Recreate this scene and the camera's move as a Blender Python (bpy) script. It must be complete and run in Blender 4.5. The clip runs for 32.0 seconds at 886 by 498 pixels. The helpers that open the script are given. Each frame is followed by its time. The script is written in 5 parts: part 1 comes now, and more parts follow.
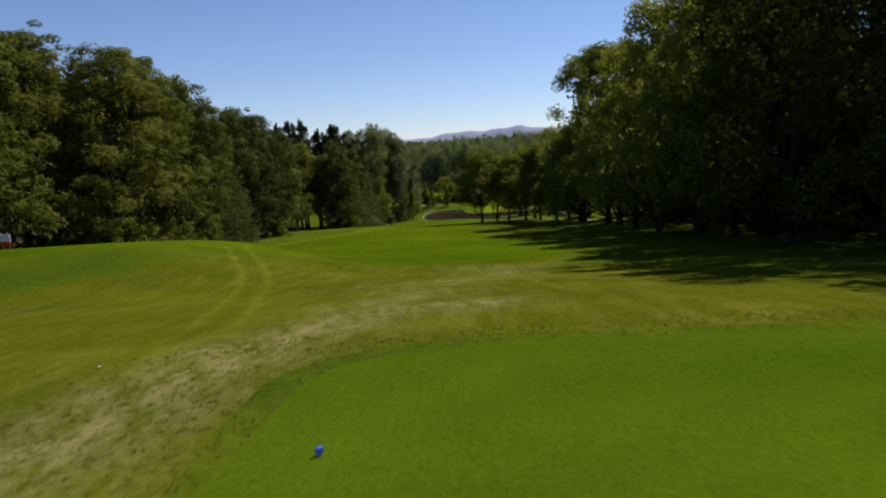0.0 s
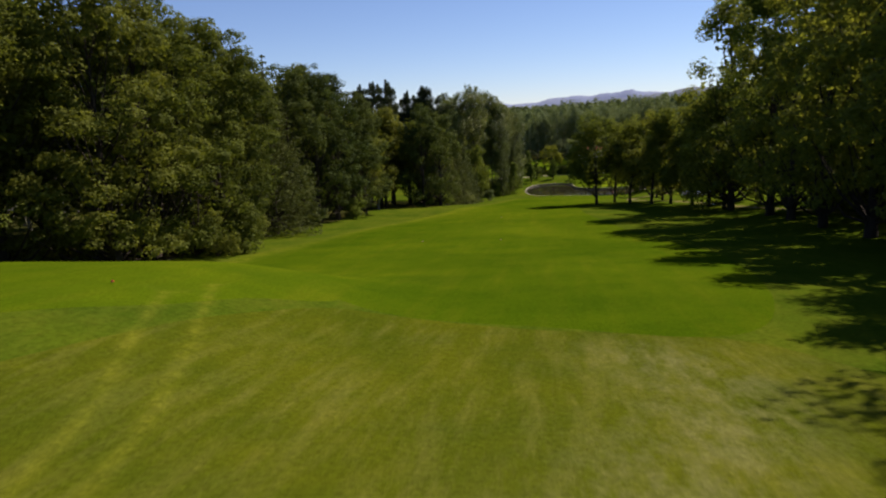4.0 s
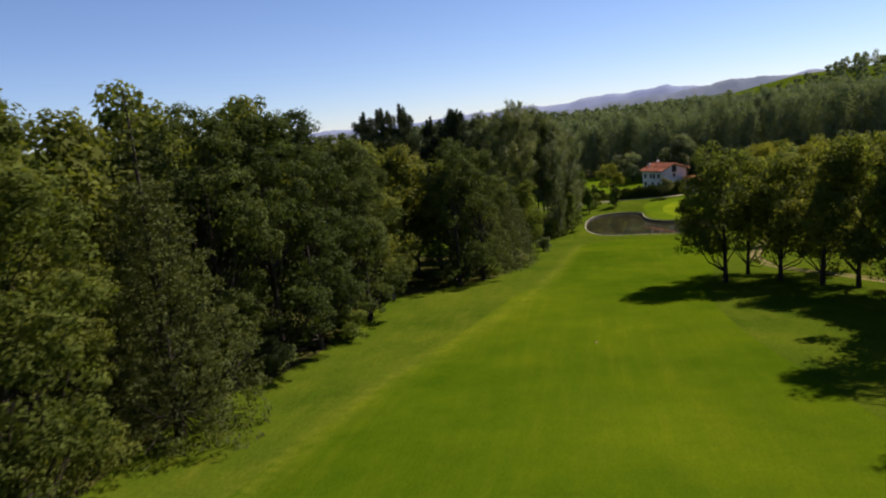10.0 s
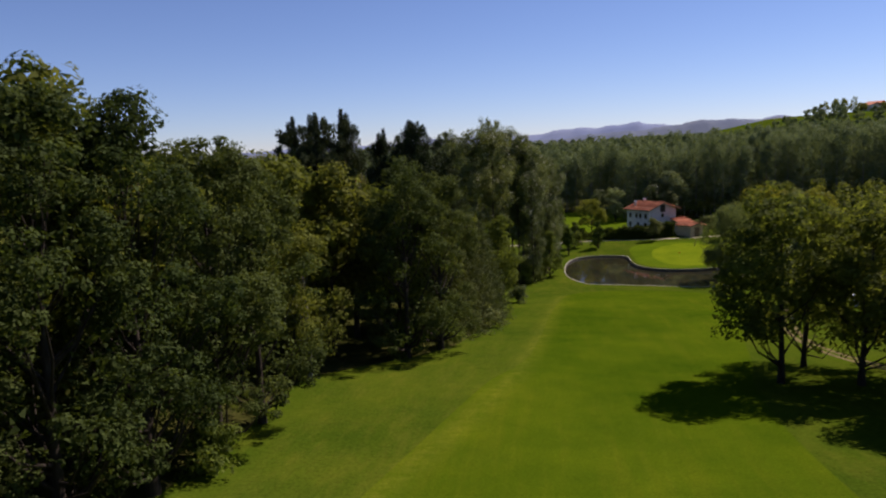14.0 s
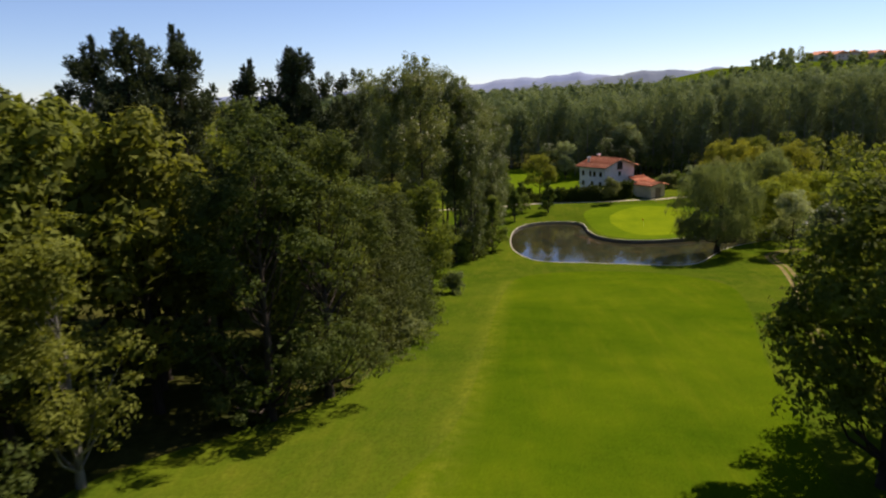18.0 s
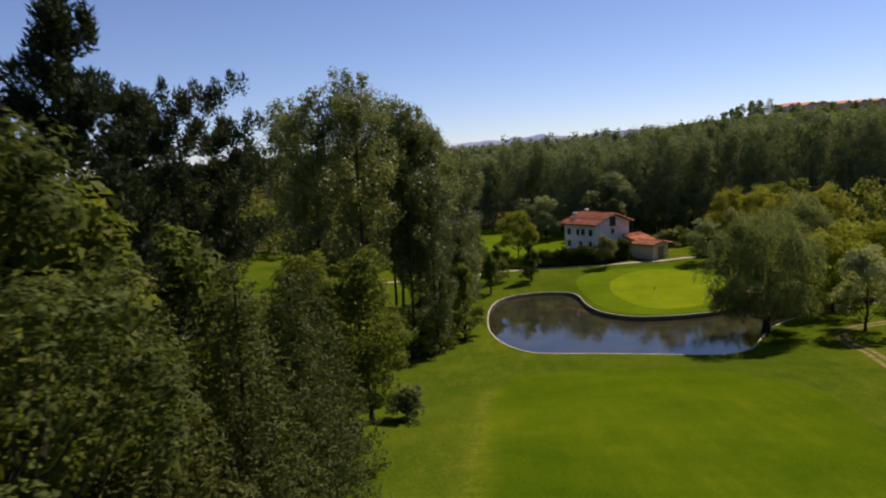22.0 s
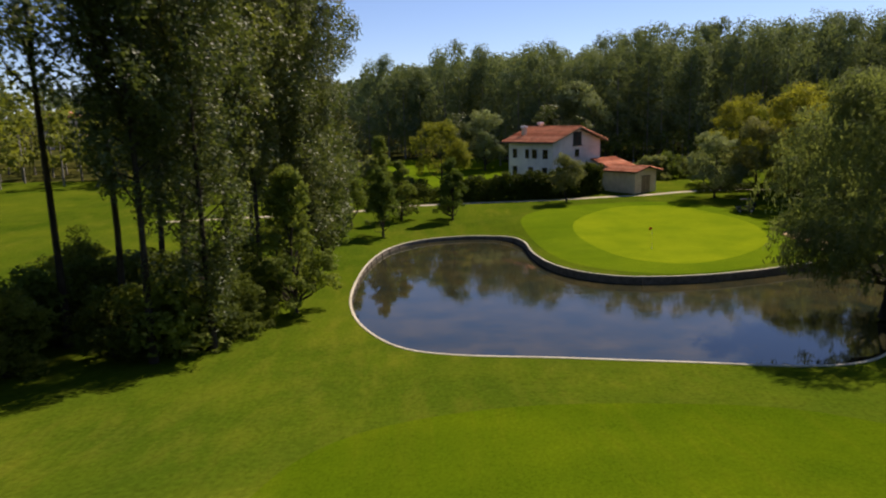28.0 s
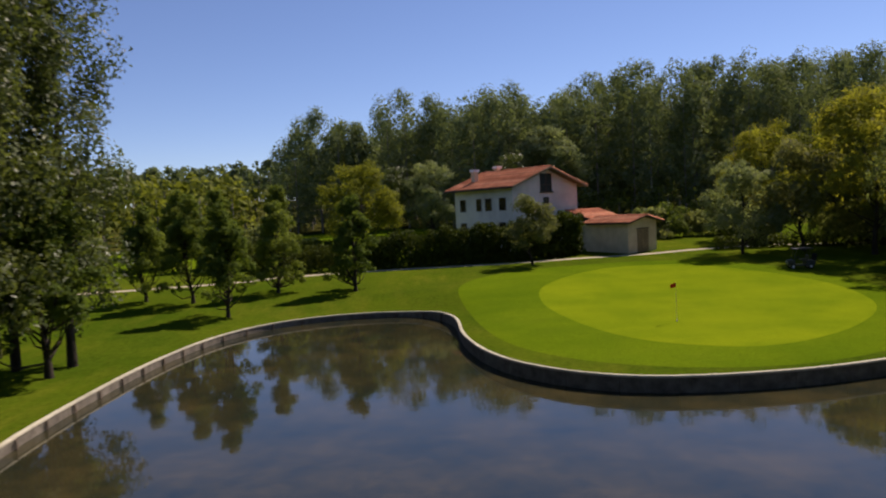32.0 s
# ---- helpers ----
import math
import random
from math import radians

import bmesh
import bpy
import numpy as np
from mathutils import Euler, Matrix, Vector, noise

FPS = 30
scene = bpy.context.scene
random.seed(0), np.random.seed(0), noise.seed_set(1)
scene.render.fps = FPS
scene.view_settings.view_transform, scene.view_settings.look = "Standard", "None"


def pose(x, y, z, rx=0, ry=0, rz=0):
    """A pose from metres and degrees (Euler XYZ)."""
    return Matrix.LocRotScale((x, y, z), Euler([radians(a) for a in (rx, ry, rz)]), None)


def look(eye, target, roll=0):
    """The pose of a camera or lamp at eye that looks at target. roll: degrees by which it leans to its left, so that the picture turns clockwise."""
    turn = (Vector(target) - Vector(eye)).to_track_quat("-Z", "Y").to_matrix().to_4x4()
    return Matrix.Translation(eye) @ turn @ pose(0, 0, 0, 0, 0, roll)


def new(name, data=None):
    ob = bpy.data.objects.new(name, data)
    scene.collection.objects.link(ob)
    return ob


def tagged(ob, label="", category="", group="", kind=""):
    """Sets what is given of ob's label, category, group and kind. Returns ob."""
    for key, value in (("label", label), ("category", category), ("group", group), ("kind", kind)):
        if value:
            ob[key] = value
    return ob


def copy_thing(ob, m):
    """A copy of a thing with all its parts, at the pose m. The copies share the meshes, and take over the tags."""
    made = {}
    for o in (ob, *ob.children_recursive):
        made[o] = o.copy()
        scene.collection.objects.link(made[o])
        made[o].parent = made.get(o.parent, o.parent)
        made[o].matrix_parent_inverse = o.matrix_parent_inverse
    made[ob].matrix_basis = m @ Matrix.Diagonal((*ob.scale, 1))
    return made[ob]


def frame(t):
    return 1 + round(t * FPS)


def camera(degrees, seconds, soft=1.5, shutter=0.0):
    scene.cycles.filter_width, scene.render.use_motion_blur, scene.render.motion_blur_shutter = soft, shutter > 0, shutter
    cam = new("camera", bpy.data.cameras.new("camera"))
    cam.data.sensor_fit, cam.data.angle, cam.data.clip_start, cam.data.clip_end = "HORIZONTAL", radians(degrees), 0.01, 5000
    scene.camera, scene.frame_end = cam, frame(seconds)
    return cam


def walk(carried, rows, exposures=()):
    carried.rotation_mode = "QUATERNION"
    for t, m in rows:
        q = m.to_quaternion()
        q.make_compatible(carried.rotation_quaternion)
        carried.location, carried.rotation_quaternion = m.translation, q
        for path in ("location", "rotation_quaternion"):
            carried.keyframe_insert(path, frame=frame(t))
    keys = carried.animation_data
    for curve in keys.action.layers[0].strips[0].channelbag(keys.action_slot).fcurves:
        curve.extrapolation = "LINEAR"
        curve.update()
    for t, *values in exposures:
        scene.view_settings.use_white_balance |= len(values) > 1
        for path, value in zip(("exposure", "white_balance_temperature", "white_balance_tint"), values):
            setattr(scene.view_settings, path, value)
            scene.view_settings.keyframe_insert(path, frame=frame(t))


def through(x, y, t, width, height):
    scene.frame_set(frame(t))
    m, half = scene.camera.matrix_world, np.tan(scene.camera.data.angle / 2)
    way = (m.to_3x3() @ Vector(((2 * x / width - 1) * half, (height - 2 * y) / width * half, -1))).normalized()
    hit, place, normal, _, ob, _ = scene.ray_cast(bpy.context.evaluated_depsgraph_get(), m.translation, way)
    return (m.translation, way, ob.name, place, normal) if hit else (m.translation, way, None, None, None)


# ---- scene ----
# camera and its walk
cam = camera(63.24, 32.0, soft=2.1, shutter=0.5)
PATH = [
    (0, pose(0.059, 0.181, 29.315, 82.130, 2.935, -0.564)),
    (0.5, pose(0.134, 3.591, 29.529, 81.535, 3.422, -0.584)),
    (1, pose(0.213, 7.191, 29.732, 80.794, 3.850, -0.233)),
    (1.5, pose(0.294, 10.830, 29.568, 80.353, 4.021, 0.672)),
    (2, pose(0.478, 14.837, 29.230, 80.174, 3.920, 2.359)),
    (2.5, pose(0.555, 18.815, 28.986, 80.177, 4.006, 4.173)),
    (3, pose(0.536, 22.775, 28.948, 80.094, 3.570, 5.711)),
    (3.5, pose(0.116, 26.765, 29.130, 79.979, 3.053, 6.698)),
    (5.5, pose(-1.456, 43.840, 31.543, 79.341, 2.427, 10.552)),
    (6, pose(-2.102, 48.554, 32.271, 79.254, 2.493, 11.214)),
    (6.5, pose(-2.925, 53.260, 33.076, 79.131, 2.522, 11.431)),
    (7, pose(-3.942, 58.058, 33.992, 79.098, 2.938, 11.343)),
    (7.5, pose(-4.974, 62.934, 34.761, 78.983, 3.319, 11.079)),
    (8, pose(-6.011, 67.980, 35.419, 78.787, 3.745, 10.823)),
    (8.5, pose(-6.973, 73.130, 35.845, 78.612, 4.166, 10.549)),
    (9, pose(-7.833, 78.435, 36.000, 78.765, 4.744, 10.390)),
    (9.5, pose(-8.616, 83.686, 35.871, 79.312, 5.133, 10.262)),
    (10, pose(-9.178, 88.980, 35.712, 80.402, 5.516, 10.067)),
    (10.5, pose(-9.502, 94.065, 35.416, 81.771, 5.692, 9.853)),
    (11, pose(-9.680, 98.804, 35.130, 82.965, 5.186, 9.478)),
    (11.5, pose(-9.797, 103.076, 34.847, 83.714, 4.446, 8.919)),
    (12, pose(-9.972, 107.026, 34.613, 84.148, 3.433, 8.179)),
    (12.5, pose(-10.319, 110.906, 34.413, 84.275, 2.595, 7.648)),
    (13, pose(-10.888, 114.899, 34.312, 84.020, 1.953, 7.446)),
    (13.5, pose(-11.633, 118.936, 34.304, 83.381, 1.800, 7.565)),
    (14, pose(-12.563, 122.824, 34.431, 82.186, 2.264, 7.887)),
    (14.5, pose(-13.494, 126.585, 34.700, 80.517, 2.996, 8.146)),
    (16.5, pose(-13.105, 141.524, 35.346, 75.488, 4.873, 6.328)),
    (17, pose(-12.753, 146.894, 34.750, 75.888, 4.271, 5.110)),
    (17.5, pose(-12.556, 152.427, 34.118, 76.817, 3.198, 4.077)),
    (18, pose(-12.517, 158.166, 33.399, 78.127, 1.843, 3.318)),
    (18.5, pose(-12.879, 163.780, 32.765, 79.440, 0.893, 2.682)),
    (19, pose(-13.360, 169.327, 32.293, 80.659, 0.711, 2.137)),
    (19.5, pose(-13.868, 174.593, 32.056, 81.378, 1.182, 1.732)),
    (20, pose(-14.136, 179.756, 31.798, 82.012, 2.078, 1.478)),
    (20.5, pose(-14.081, 184.715, 31.363, 82.458, 2.817, 1.398)),
    (21, pose(-13.640, 189.457, 30.636, 82.901, 3.369, 1.292)),
    (21.5, pose(-13.033, 193.842, 29.871, 83.063, 3.421, 1.056)),
    (22, pose(-12.322, 198.031, 29.061, 83.022, 3.165, 0.675)),
    (22.5, pose(-11.553, 202.187, 28.261, 82.773, 2.897, 0.303)),
    (23, pose(-10.716, 206.370, 27.521, 82.193, 2.530, 0.007)),
    (23.5, pose(-9.748, 210.661, 26.864, 81.311, 2.038, -0.320)),
    (24, pose(-8.705, 215.058, 26.190, 80.437, 1.588, -0.666)),
    (24.5, pose(-7.692, 219.573, 25.407, 79.711, 1.135, -0.987)),
    (25, pose(-6.823, 224.267, 24.479, 79.154, 0.797, -1.382)),
    (25.5, pose(-6.052, 229.106, 23.413, 78.805, 0.758, -1.717)),
    (27.5, pose(-2.466, 250.500, 17.282, 79.133, 1.281, -2.451)),
    (28, pose(-1.518, 255.835, 15.769, 79.493, 1.600, -2.719)),
    (28.5, pose(-0.561, 261.138, 14.396, 79.917, 1.730, -2.911)),
    (29, pose(0.491, 266.399, 13.154, 80.389, 1.900, -3.009)),
    (29.5, pose(1.602, 271.547, 12.162, 80.973, 1.935, -2.932)),
    (30, pose(2.916, 276.405, 11.165, 82.041, 1.857, -2.909)),
    (30.5, pose(4.198, 280.725, 10.375, 83.375, 1.937, -3.117)),
    (31, pose(5.349, 284.585, 9.638, 84.905, 2.690, -3.440)),
    (31.5, pose(6.575, 288.137, 8.816, 86.078, 2.896, -3.878)),
    (32, pose(7.901, 291.490, 7.835, 87.021, 2.760, -4.296)),
]
EXPOSURES = [(0, 0.32, 6750, 22), (3, 0.36, 6800, 24), (6, 0.45, 6750, 25), (9, 0.51, 6750, 25), (10.2, 0.46, 6650, 25), (11, 0.24, 6550, 29), (12, 0.12, 6420, 33), (14, 0.15, 6470, 32), (16.5, 0.64, 6850, 24), (18, 0.61, 7000, 25), (19.5, 0.44, 6950, 27), (21, 0.32, 6900, 29), (22.5, 0.34, 6950, 29), (24, 0.5, 7050, 28), (26, 0.54, 7080, 27), (28, 0.58, 7080, 26), (30, 0.56, 7120, 27), (31, 0.55, 7130, 27), (32, 0.42, 7000, 28)]
walk(cam, PATH, EXPOSURES)

# ---- light: clear late-summer noon, sun ahead and to the side ----
SUN_AZ, SUN_EL = math.atan2(0.66, 0.75), radians(49)
world = bpy.data.worlds.new("world")
scene.world = world
world.use_nodes = True
wn = world.node_tree.nodes
sky = wn.new("ShaderNodeTexSky")
sky.sky_type = "NISHITA"
sky.sun_disc = False
sky.sun_elevation = SUN_EL
sky.sun_rotation = math.pi / 2 - SUN_AZ
sky.altitude, sky.air_density, sky.dust_density, sky.ozone_density = 100, 0.82, 0.04, 7.0
wn["Background"].inputs["Strength"].default_value = 0.089
world.node_tree.links.new(sky.outputs["Color"], wn["Background"].inputs["Color"])
sun = new("sun", bpy.data.lights.new("sun", "SUN"))
sun.data.energy, sun.data.angle, sun.data.color = 5.0, radians(0.53), (1.0, 0.95, 0.84)
sun.matrix_world = look((math.cos(SUN_AZ) * math.cos(SUN_EL) * 500, math.sin(SUN_AZ) * math.cos(SUN_EL) * 500, math.sin(SUN_EL) * 500), (0, 0, 0))


# ---- materials ----
def nodes_of(name, rough=0.8, spec=0.3):
    m = bpy.data.materials.new(name)
    m.use_nodes = True
    b = m.node_tree.nodes["Principled BSDF"]
    b.inputs["Roughness"].default_value = rough
    b.inputs["Specular IOR Level"].default_value = spec
    return m, m.node_tree.nodes, m.node_tree.links, b


def ramp(n, stops):
    r = n.new("ShaderNodeValToRGB")
    while len(r.color_ramp.elements) < len(stops):
        r.color_ramp.elements.new(0.5)
    for e, (p, c) in zip(r.color_ramp.elements, stops):
        e.position, e.color = p, (*c, 1)
    return r


def noise_of(n, l, coord, scale, detail=4, rough=0.6, stretch=None, turn=0.0):
    t = n.new("ShaderNodeTexNoise")
    t.inputs["Scale"].default_value, t.inputs["Detail"].default_value, t.inputs["Roughness"].default_value = scale, detail, rough
    if stretch:
        mp = n.new("ShaderNodeMapping")
        mp.inputs["Scale"].default_value = stretch
        mp.inputs["Rotation"].default_value = (0, 0, turn)
        l.new(coord, mp.inputs["Vector"])
        coord = mp.outputs["Vector"]
    l.new(coord, t.inputs["Vector"])
    return t


def blend(n, l, fac, a, b, mode="MIX"):
    x = n.new("ShaderNodeMix")
    x.data_type, x.blend_type = "RGBA", mode
    for sock, v in ((x.inputs[0], fac), (x.inputs[6], a), (x.inputs[7], b)):
        if isinstance(v, (int, float)):
            sock.default_value = v
        elif isinstance(v, tuple):
            sock.default_value = (*v, 1)
        else:
            l.new(v, sock)
    return x.outputs[2]


def bump(n, l, b, height, strength, distance=0.02):
    u = n.new("ShaderNodeBump")
    u.inputs["Strength"].default_value, u.inputs["Distance"].default_value = strength, distance
    l.new(height, u.inputs["Height"])
    l.new(u.outputs["Normal"], b.inputs["Normal"])


def grass_material(name, dark, light, dry, dry_amount, patch=0.05, streak=None, grain=9.0, relief=0.5):
    """Mown turf: broad patches, mower streaks, fine blade grain, some dry blades."""
    m, n, l, b = nodes_of(name, 1.0, 0.0)
    co = n.new("ShaderNodeNewGeometry").outputs["Position"]
    big = noise_of(n, l, co, patch, 5, 0.62)
    r1 = ramp(n, [(0.32, dark), (0.68, light)])
    l.new(big.outputs["Fac"], r1.inputs["Fac"])
    col = r1.outputs["Color"]
    mid = noise_of(n, l, co, 0.55, 6, 0.7, *(streak or ()))
    r2 = ramp(n, [(0.5 - 0.1 * dry_amount, (0, 0, 0)), (0.80, (1, 1, 1))])
    l.new(mid.outputs["Fac"], r2.inputs["Fac"])
    fac = n.new("ShaderNodeMath")
    fac.operation = "MULTIPLY"
    l.new(r2.outputs["Color"], fac.inputs[0])
    fac.inputs[1].default_value = dry_amount
    area = noise_of(n, l, co, 0.07, 3, 0.5)
    r4 = ramp(n, [(0.36, (0.35, 0.35, 0.35)), (0.62, (1.25, 1.25, 1.25))])
    l.new(area.outputs["Fac"], r4.inputs["Fac"])
    fac2 = n.new("ShaderNodeMath")
    fac2.operation = "MULTIPLY"
    l.new(fac.outputs[0], fac2.inputs[0])
    l.new(r4.outputs["Color"], fac2.inputs[1])
    col = blend(n, l, fac2.outputs[0], col, dry)
    # tyre marks and the worn mowing line, broken up by noise
    at_wear = n.new("ShaderNodeAttribute")
    at_wear.attribute_name = "wear"
    torn = noise_of(n, l, co, 0.9, 5, 0.7)
    r5 = ramp(n, [(0.36, (0.15, 0.15, 0.15)), (0.66, (1, 1, 1))])
    l.new(torn.outputs["Fac"], r5.inputs["Fac"])
    fac3 = n.new("ShaderNodeMath")
    fac3.operation = "MULTIPLY"
    l.new(at_wear.outputs["Fac"], fac3.inputs[0])
    l.new(r5.outputs["Color"], fac3.inputs[1])
    col = blend(n, l, fac3.outputs[0], col, (0.145, 0.155, 0.014))
    worn = noise_of(n, l, co, 0.16, 5, 0.62)
    r6 = ramp(n, [(0.32, (0.83, 0.89, 0.92)), (0.68, (1.17, 1.10, 1.0))])
    l.new(worn.outputs["Fac"], r6.inputs["Fac"])
    col = blend(n, l, 1.0, col, r6.outputs["Color"], "MULTIPLY")
    at_pale = n.new("ShaderNodeAttribute")
    at_pale.attribute_name = "pale"
    seed = noise_of(n, l, co, 1.3, 6, 0.72, (1.0, 0.35, 1), 0.5)
    r7 = ramp(n, [(0.40, (0.05, 0.05, 0.05)), (0.64, (1, 1, 1))])
    l.new(seed.outputs["Fac"], r7.inputs["Fac"])
    fac4 = n.new("ShaderNodeMath")
    fac4.operation = "MULTIPLY"
    l.new(at_pale.outputs["Fac"], fac4.inputs[0])
    l.new(r7.outputs["Color"], fac4.inputs[1])
    col = blend(n, l, fac4.outputs[0], col, (0.195, 0.185, 0.075))
    fine = noise_of(n, l, co, grain, 4, 0.75)
    r3 = ramp(n, [(0.25, (0.62, 0.62, 0.62)), (0.75, (1.28, 1.28, 1.28))])
    l.new(fine.outputs["Fac"], r3.inputs["Fac"])
    col = blend(n, l, 1.0, col, r3.outputs["Color"], "MULTIPLY")
    l.new(col, b.inputs["Base Color"])
    bump(n, l, b, fine.outputs["Fac"], relief, 0.06)
    return m


FAIRWAY = grass_material("fairway_grass", (0.037, 0.073, 0.002), (0.064, 0.101, 0.003), (0.108, 0.120, 0.006), 0.42, 0.035, ((1.1, 0.06, 1), -0.12), 6.0, 0.3)
ROUGH = grass_material("rough_grass", (0.036, 0.067, 0.004), (0.064, 0.093, 0.006), (0.120, 0.123, 0.013), 0.5, 0.05, ((1.0, 0.30, 1), -0.5), 3.5, 0.35)
DRY = grass_material("dry_rough_grass", (0.046, 0.066, 0.004), (0.077, 0.089, 0.005), (0.165, 0.158, 0.034), 0.5, 0.10, ((1.9, 0.22, 1), 0.12), 4.5, 0.8)
TEE = grass_material("tee_grass", (0.038, 0.076, 0.003), (0.056, 0.096, 0.004), (0.095, 0.108, 0.008), 0.2, 0.12, ((0.3, 2.0, 1), 0.1), 9.0, 0.25)
GREEN = grass_material("green_grass", (0.110, 0.160, 0.005), (0.126, 0.175, 0.006), (0.155, 0.178, 0.010), 0.2, 0.08, ((0.4, 1.2, 1), 0.6), 14.0, 0.12)
FRINGE = grass_material("fringe_grass", (0.064, 0.110, 0.004), (0.084, 0.132, 0.005), (0.105, 0.128, 0.011), 0.2, 0.07, None, 9.0, 0.3)
FOREST_FLOOR = grass_material("forest_floor", (0.026, 0.032, 0.008), (0.060, 0.062, 0.014), (0.10, 0.085, 0.03), 0.5, 0.08, None, 3.0, 0.8)


def leaf_material(name, dark, light, through=0.42, rough=0.72, spec=0.05, vary=0.38):
    """Foliage: each leaf and each tree a little different, some light passes through."""
    m, n, l, b = nodes_of(name, rough, spec)
    isl = n.new("ShaderNodeNewGeometry").outputs["Random Per Island"]
    ob = n.new("ShaderNodeObjectInfo").outputs["Random"]
    co = n.new("ShaderNodeTexCoord").outputs["Object"]
    cl = noise_of(n, l, co, 0.42, 3)
    r = ramp(n, [(0.0, dark), (1.0, light)])
    a = n.new("ShaderNodeMath")
    a.operation = "MULTIPLY_ADD"
    l.new(isl, a.inputs[0])
    a.inputs[1].default_value = vary
    l.new(cl.outputs["Fac"], a.inputs[2])
    a2 = n.new("ShaderNodeMath")
    a2.operation = "SUBTRACT"
    l.new(a.outputs[0], a2.inputs[0])
    a2.inputs[1].default_value = vary / 2
    l.new(a2.outputs[0], r.inputs["Fac"])
    hs = n.new("ShaderNodeHueSaturation")
    mr = n.new("ShaderNodeMapRange")
    l.new(ob, mr.inputs["Value"])
    mr.inputs["To Min"].default_value, mr.inputs["To Max"].default_value = 0.75, 1.25
    mr2 = n.new("ShaderNodeMapRange")
    l.new(ob, mr2.inputs["Value"])
    mr2.inputs["To Min"].default_value, mr2.inputs["To Max"].default_value = 0.515, 0.485
    l.new(mr.outputs["Result"], hs.inputs["Value"])
    l.new(mr2.outputs["Result"], hs.inputs["Hue"])
    l.new(r.outputs["Color"], hs.inputs["Color"])
    l.new(hs.outputs["Color"], b.inputs["Base Color"])
    if through:
        tr = n.new("ShaderNodeBsdfTranslucent")
        gain = blend(n, l, 1.0, hs.outputs["Color"], (1.68, 1.65, 0.8), "MULTIPLY")
        l.new(gain, tr.inputs["Color"])
        mx = n.new("ShaderNodeMixShader")
        mx.inputs["Fac"].default_value = through
        l.new(b.outputs["BSDF"], mx.inputs[1])
        l.new(tr.outputs["BSDF"], mx.inputs[2])
        l.new(mx.outputs["Shader"], n["Material Output"].inputs["Surface"])
    return m


L_OAK = leaf_material("oak_leaves", (0.031, 0.045, 0.010), (0.165, 0.195, 0.034), 0.36)
# darker copy of the oak leaves; shade is painted into the colour
L_MID = leaf_material("shaded_fairway_oak_leaves", (0.027, 0.039, 0.008), (0.136, 0.163, 0.027), 0.34)
L_WOOD = leaf_material("wood_edge_leaves", (0.017, 0.028, 0.009), (0.094, 0.124, 0.028), 0.32)
L_OLIVE = leaf_material("warm_oak_leaves", (0.040, 0.051, 0.011), (0.190, 0.206, 0.036), 0.36)
# near-black leaves: the shade of backlit crowns is put into the colour
L_SHADE = leaf_material("shaded_oak_leaves", (0.014, 0.019, 0.005), (0.078, 0.092, 0.016), 0.24, 0.9, 0.02)
L_SIDE = leaf_material("side_oak_leaves", (0.036, 0.050, 0.011), (0.190, 0.220, 0.035), 0.46)
L_POPLAR = leaf_material("poplar_leaves", (0.027, 0.042, 0.011), (0.138, 0.168, 0.050), 0.38, 0.5, 0.28)
L_PINE = leaf_material("pine_needles", (0.014, 0.022, 0.010), (0.052, 0.070, 0.026), 0.12, 0.7, 0.08)
L_SPRUCE = leaf_material("spruce_needles", (0.021, 0.031, 0.009), (0.100, 0.120, 0.028), 0.25, 0.7, 0.08)
L_WILLOW = leaf_material("willow_leaves", (0.066, 0.090, 0.032), (0.205, 0.240, 0.096), 0.44)
L_YELLOW = leaf_material("yellow_green_leaves", (0.100, 0.128, 0.013), (0.245, 0.272, 0.032), 0.42)
L_SILVER = leaf_material("silver_leaves", (0.088, 0.118, 0.054), (0.270, 0.310, 0.165), 0.42)
L_YOUNG = leaf_material("young_tree_leaves", (0.042, 0.068, 0.013), (0.150, 0.196, 0.036), 0.42)
L_HEDGE = leaf_material("hedge_leaves", (0.018, 0.028, 0.005), (0.090, 0.112, 0.014), 0.2)
# lifted towards grey-blue: haze over the far woods is put into the leaf colour
L_FOREST = leaf_material("hazed_forest_leaves", (0.060, 0.087, 0.044), (0.214, 0.256, 0.122), 0.30, 0.7, 0.03, 0.3)
L_BROAD = leaf_material("broad_tree_leaves", (0.078, 0.094, 0.012), (0.225, 0.238, 0.034), 0.44)
L_TUFT = leaf_material("tuft_blades", (0.075, 0.092, 0.008), (0.160, 0.160, 0.030), 0.5)
L_OLIVETREE = leaf_material("olive_tree_leaves", (0.066, 0.078, 0.028), (0.180, 0.195, 0.080), 0.38)


def plain_material(name, dark, light, scale, rough=0.8, spec=0.3, relief=0.3, detail=6, stretch=None, metal=0.0):
    m, n, l, b = nodes_of(name, rough, spec)
    co = n.new("ShaderNodeTexCoord").outputs["Object"]
    t = noise_of(n, l, co, scale, detail, 0.65, stretch)
    t2 = noise_of(n, l, co, scale * 0.13, 3, 0.6)
    r = ramp(n, [(0.3, dark), (0.7, light)])
    l.new(t.outputs["Fac"], r.inputs["Fac"])
    r2 = ramp(n, [(0.3, (0.75, 0.75, 0.75)), (0.7, (1.12, 1.12, 1.12))])
    l.new(t2.outputs["Fac"], r2.inputs["Fac"])
    l.new(blend(n, l, 1.0, r.outputs["Color"], r2.outputs["Color"], "MULTIPLY"), b.inputs["Base Color"])
    b.inputs["Metallic"].default_value = metal
    if relief:
        bump(n, l, b, t.outputs["Fac"], relief, 0.03)
    return m


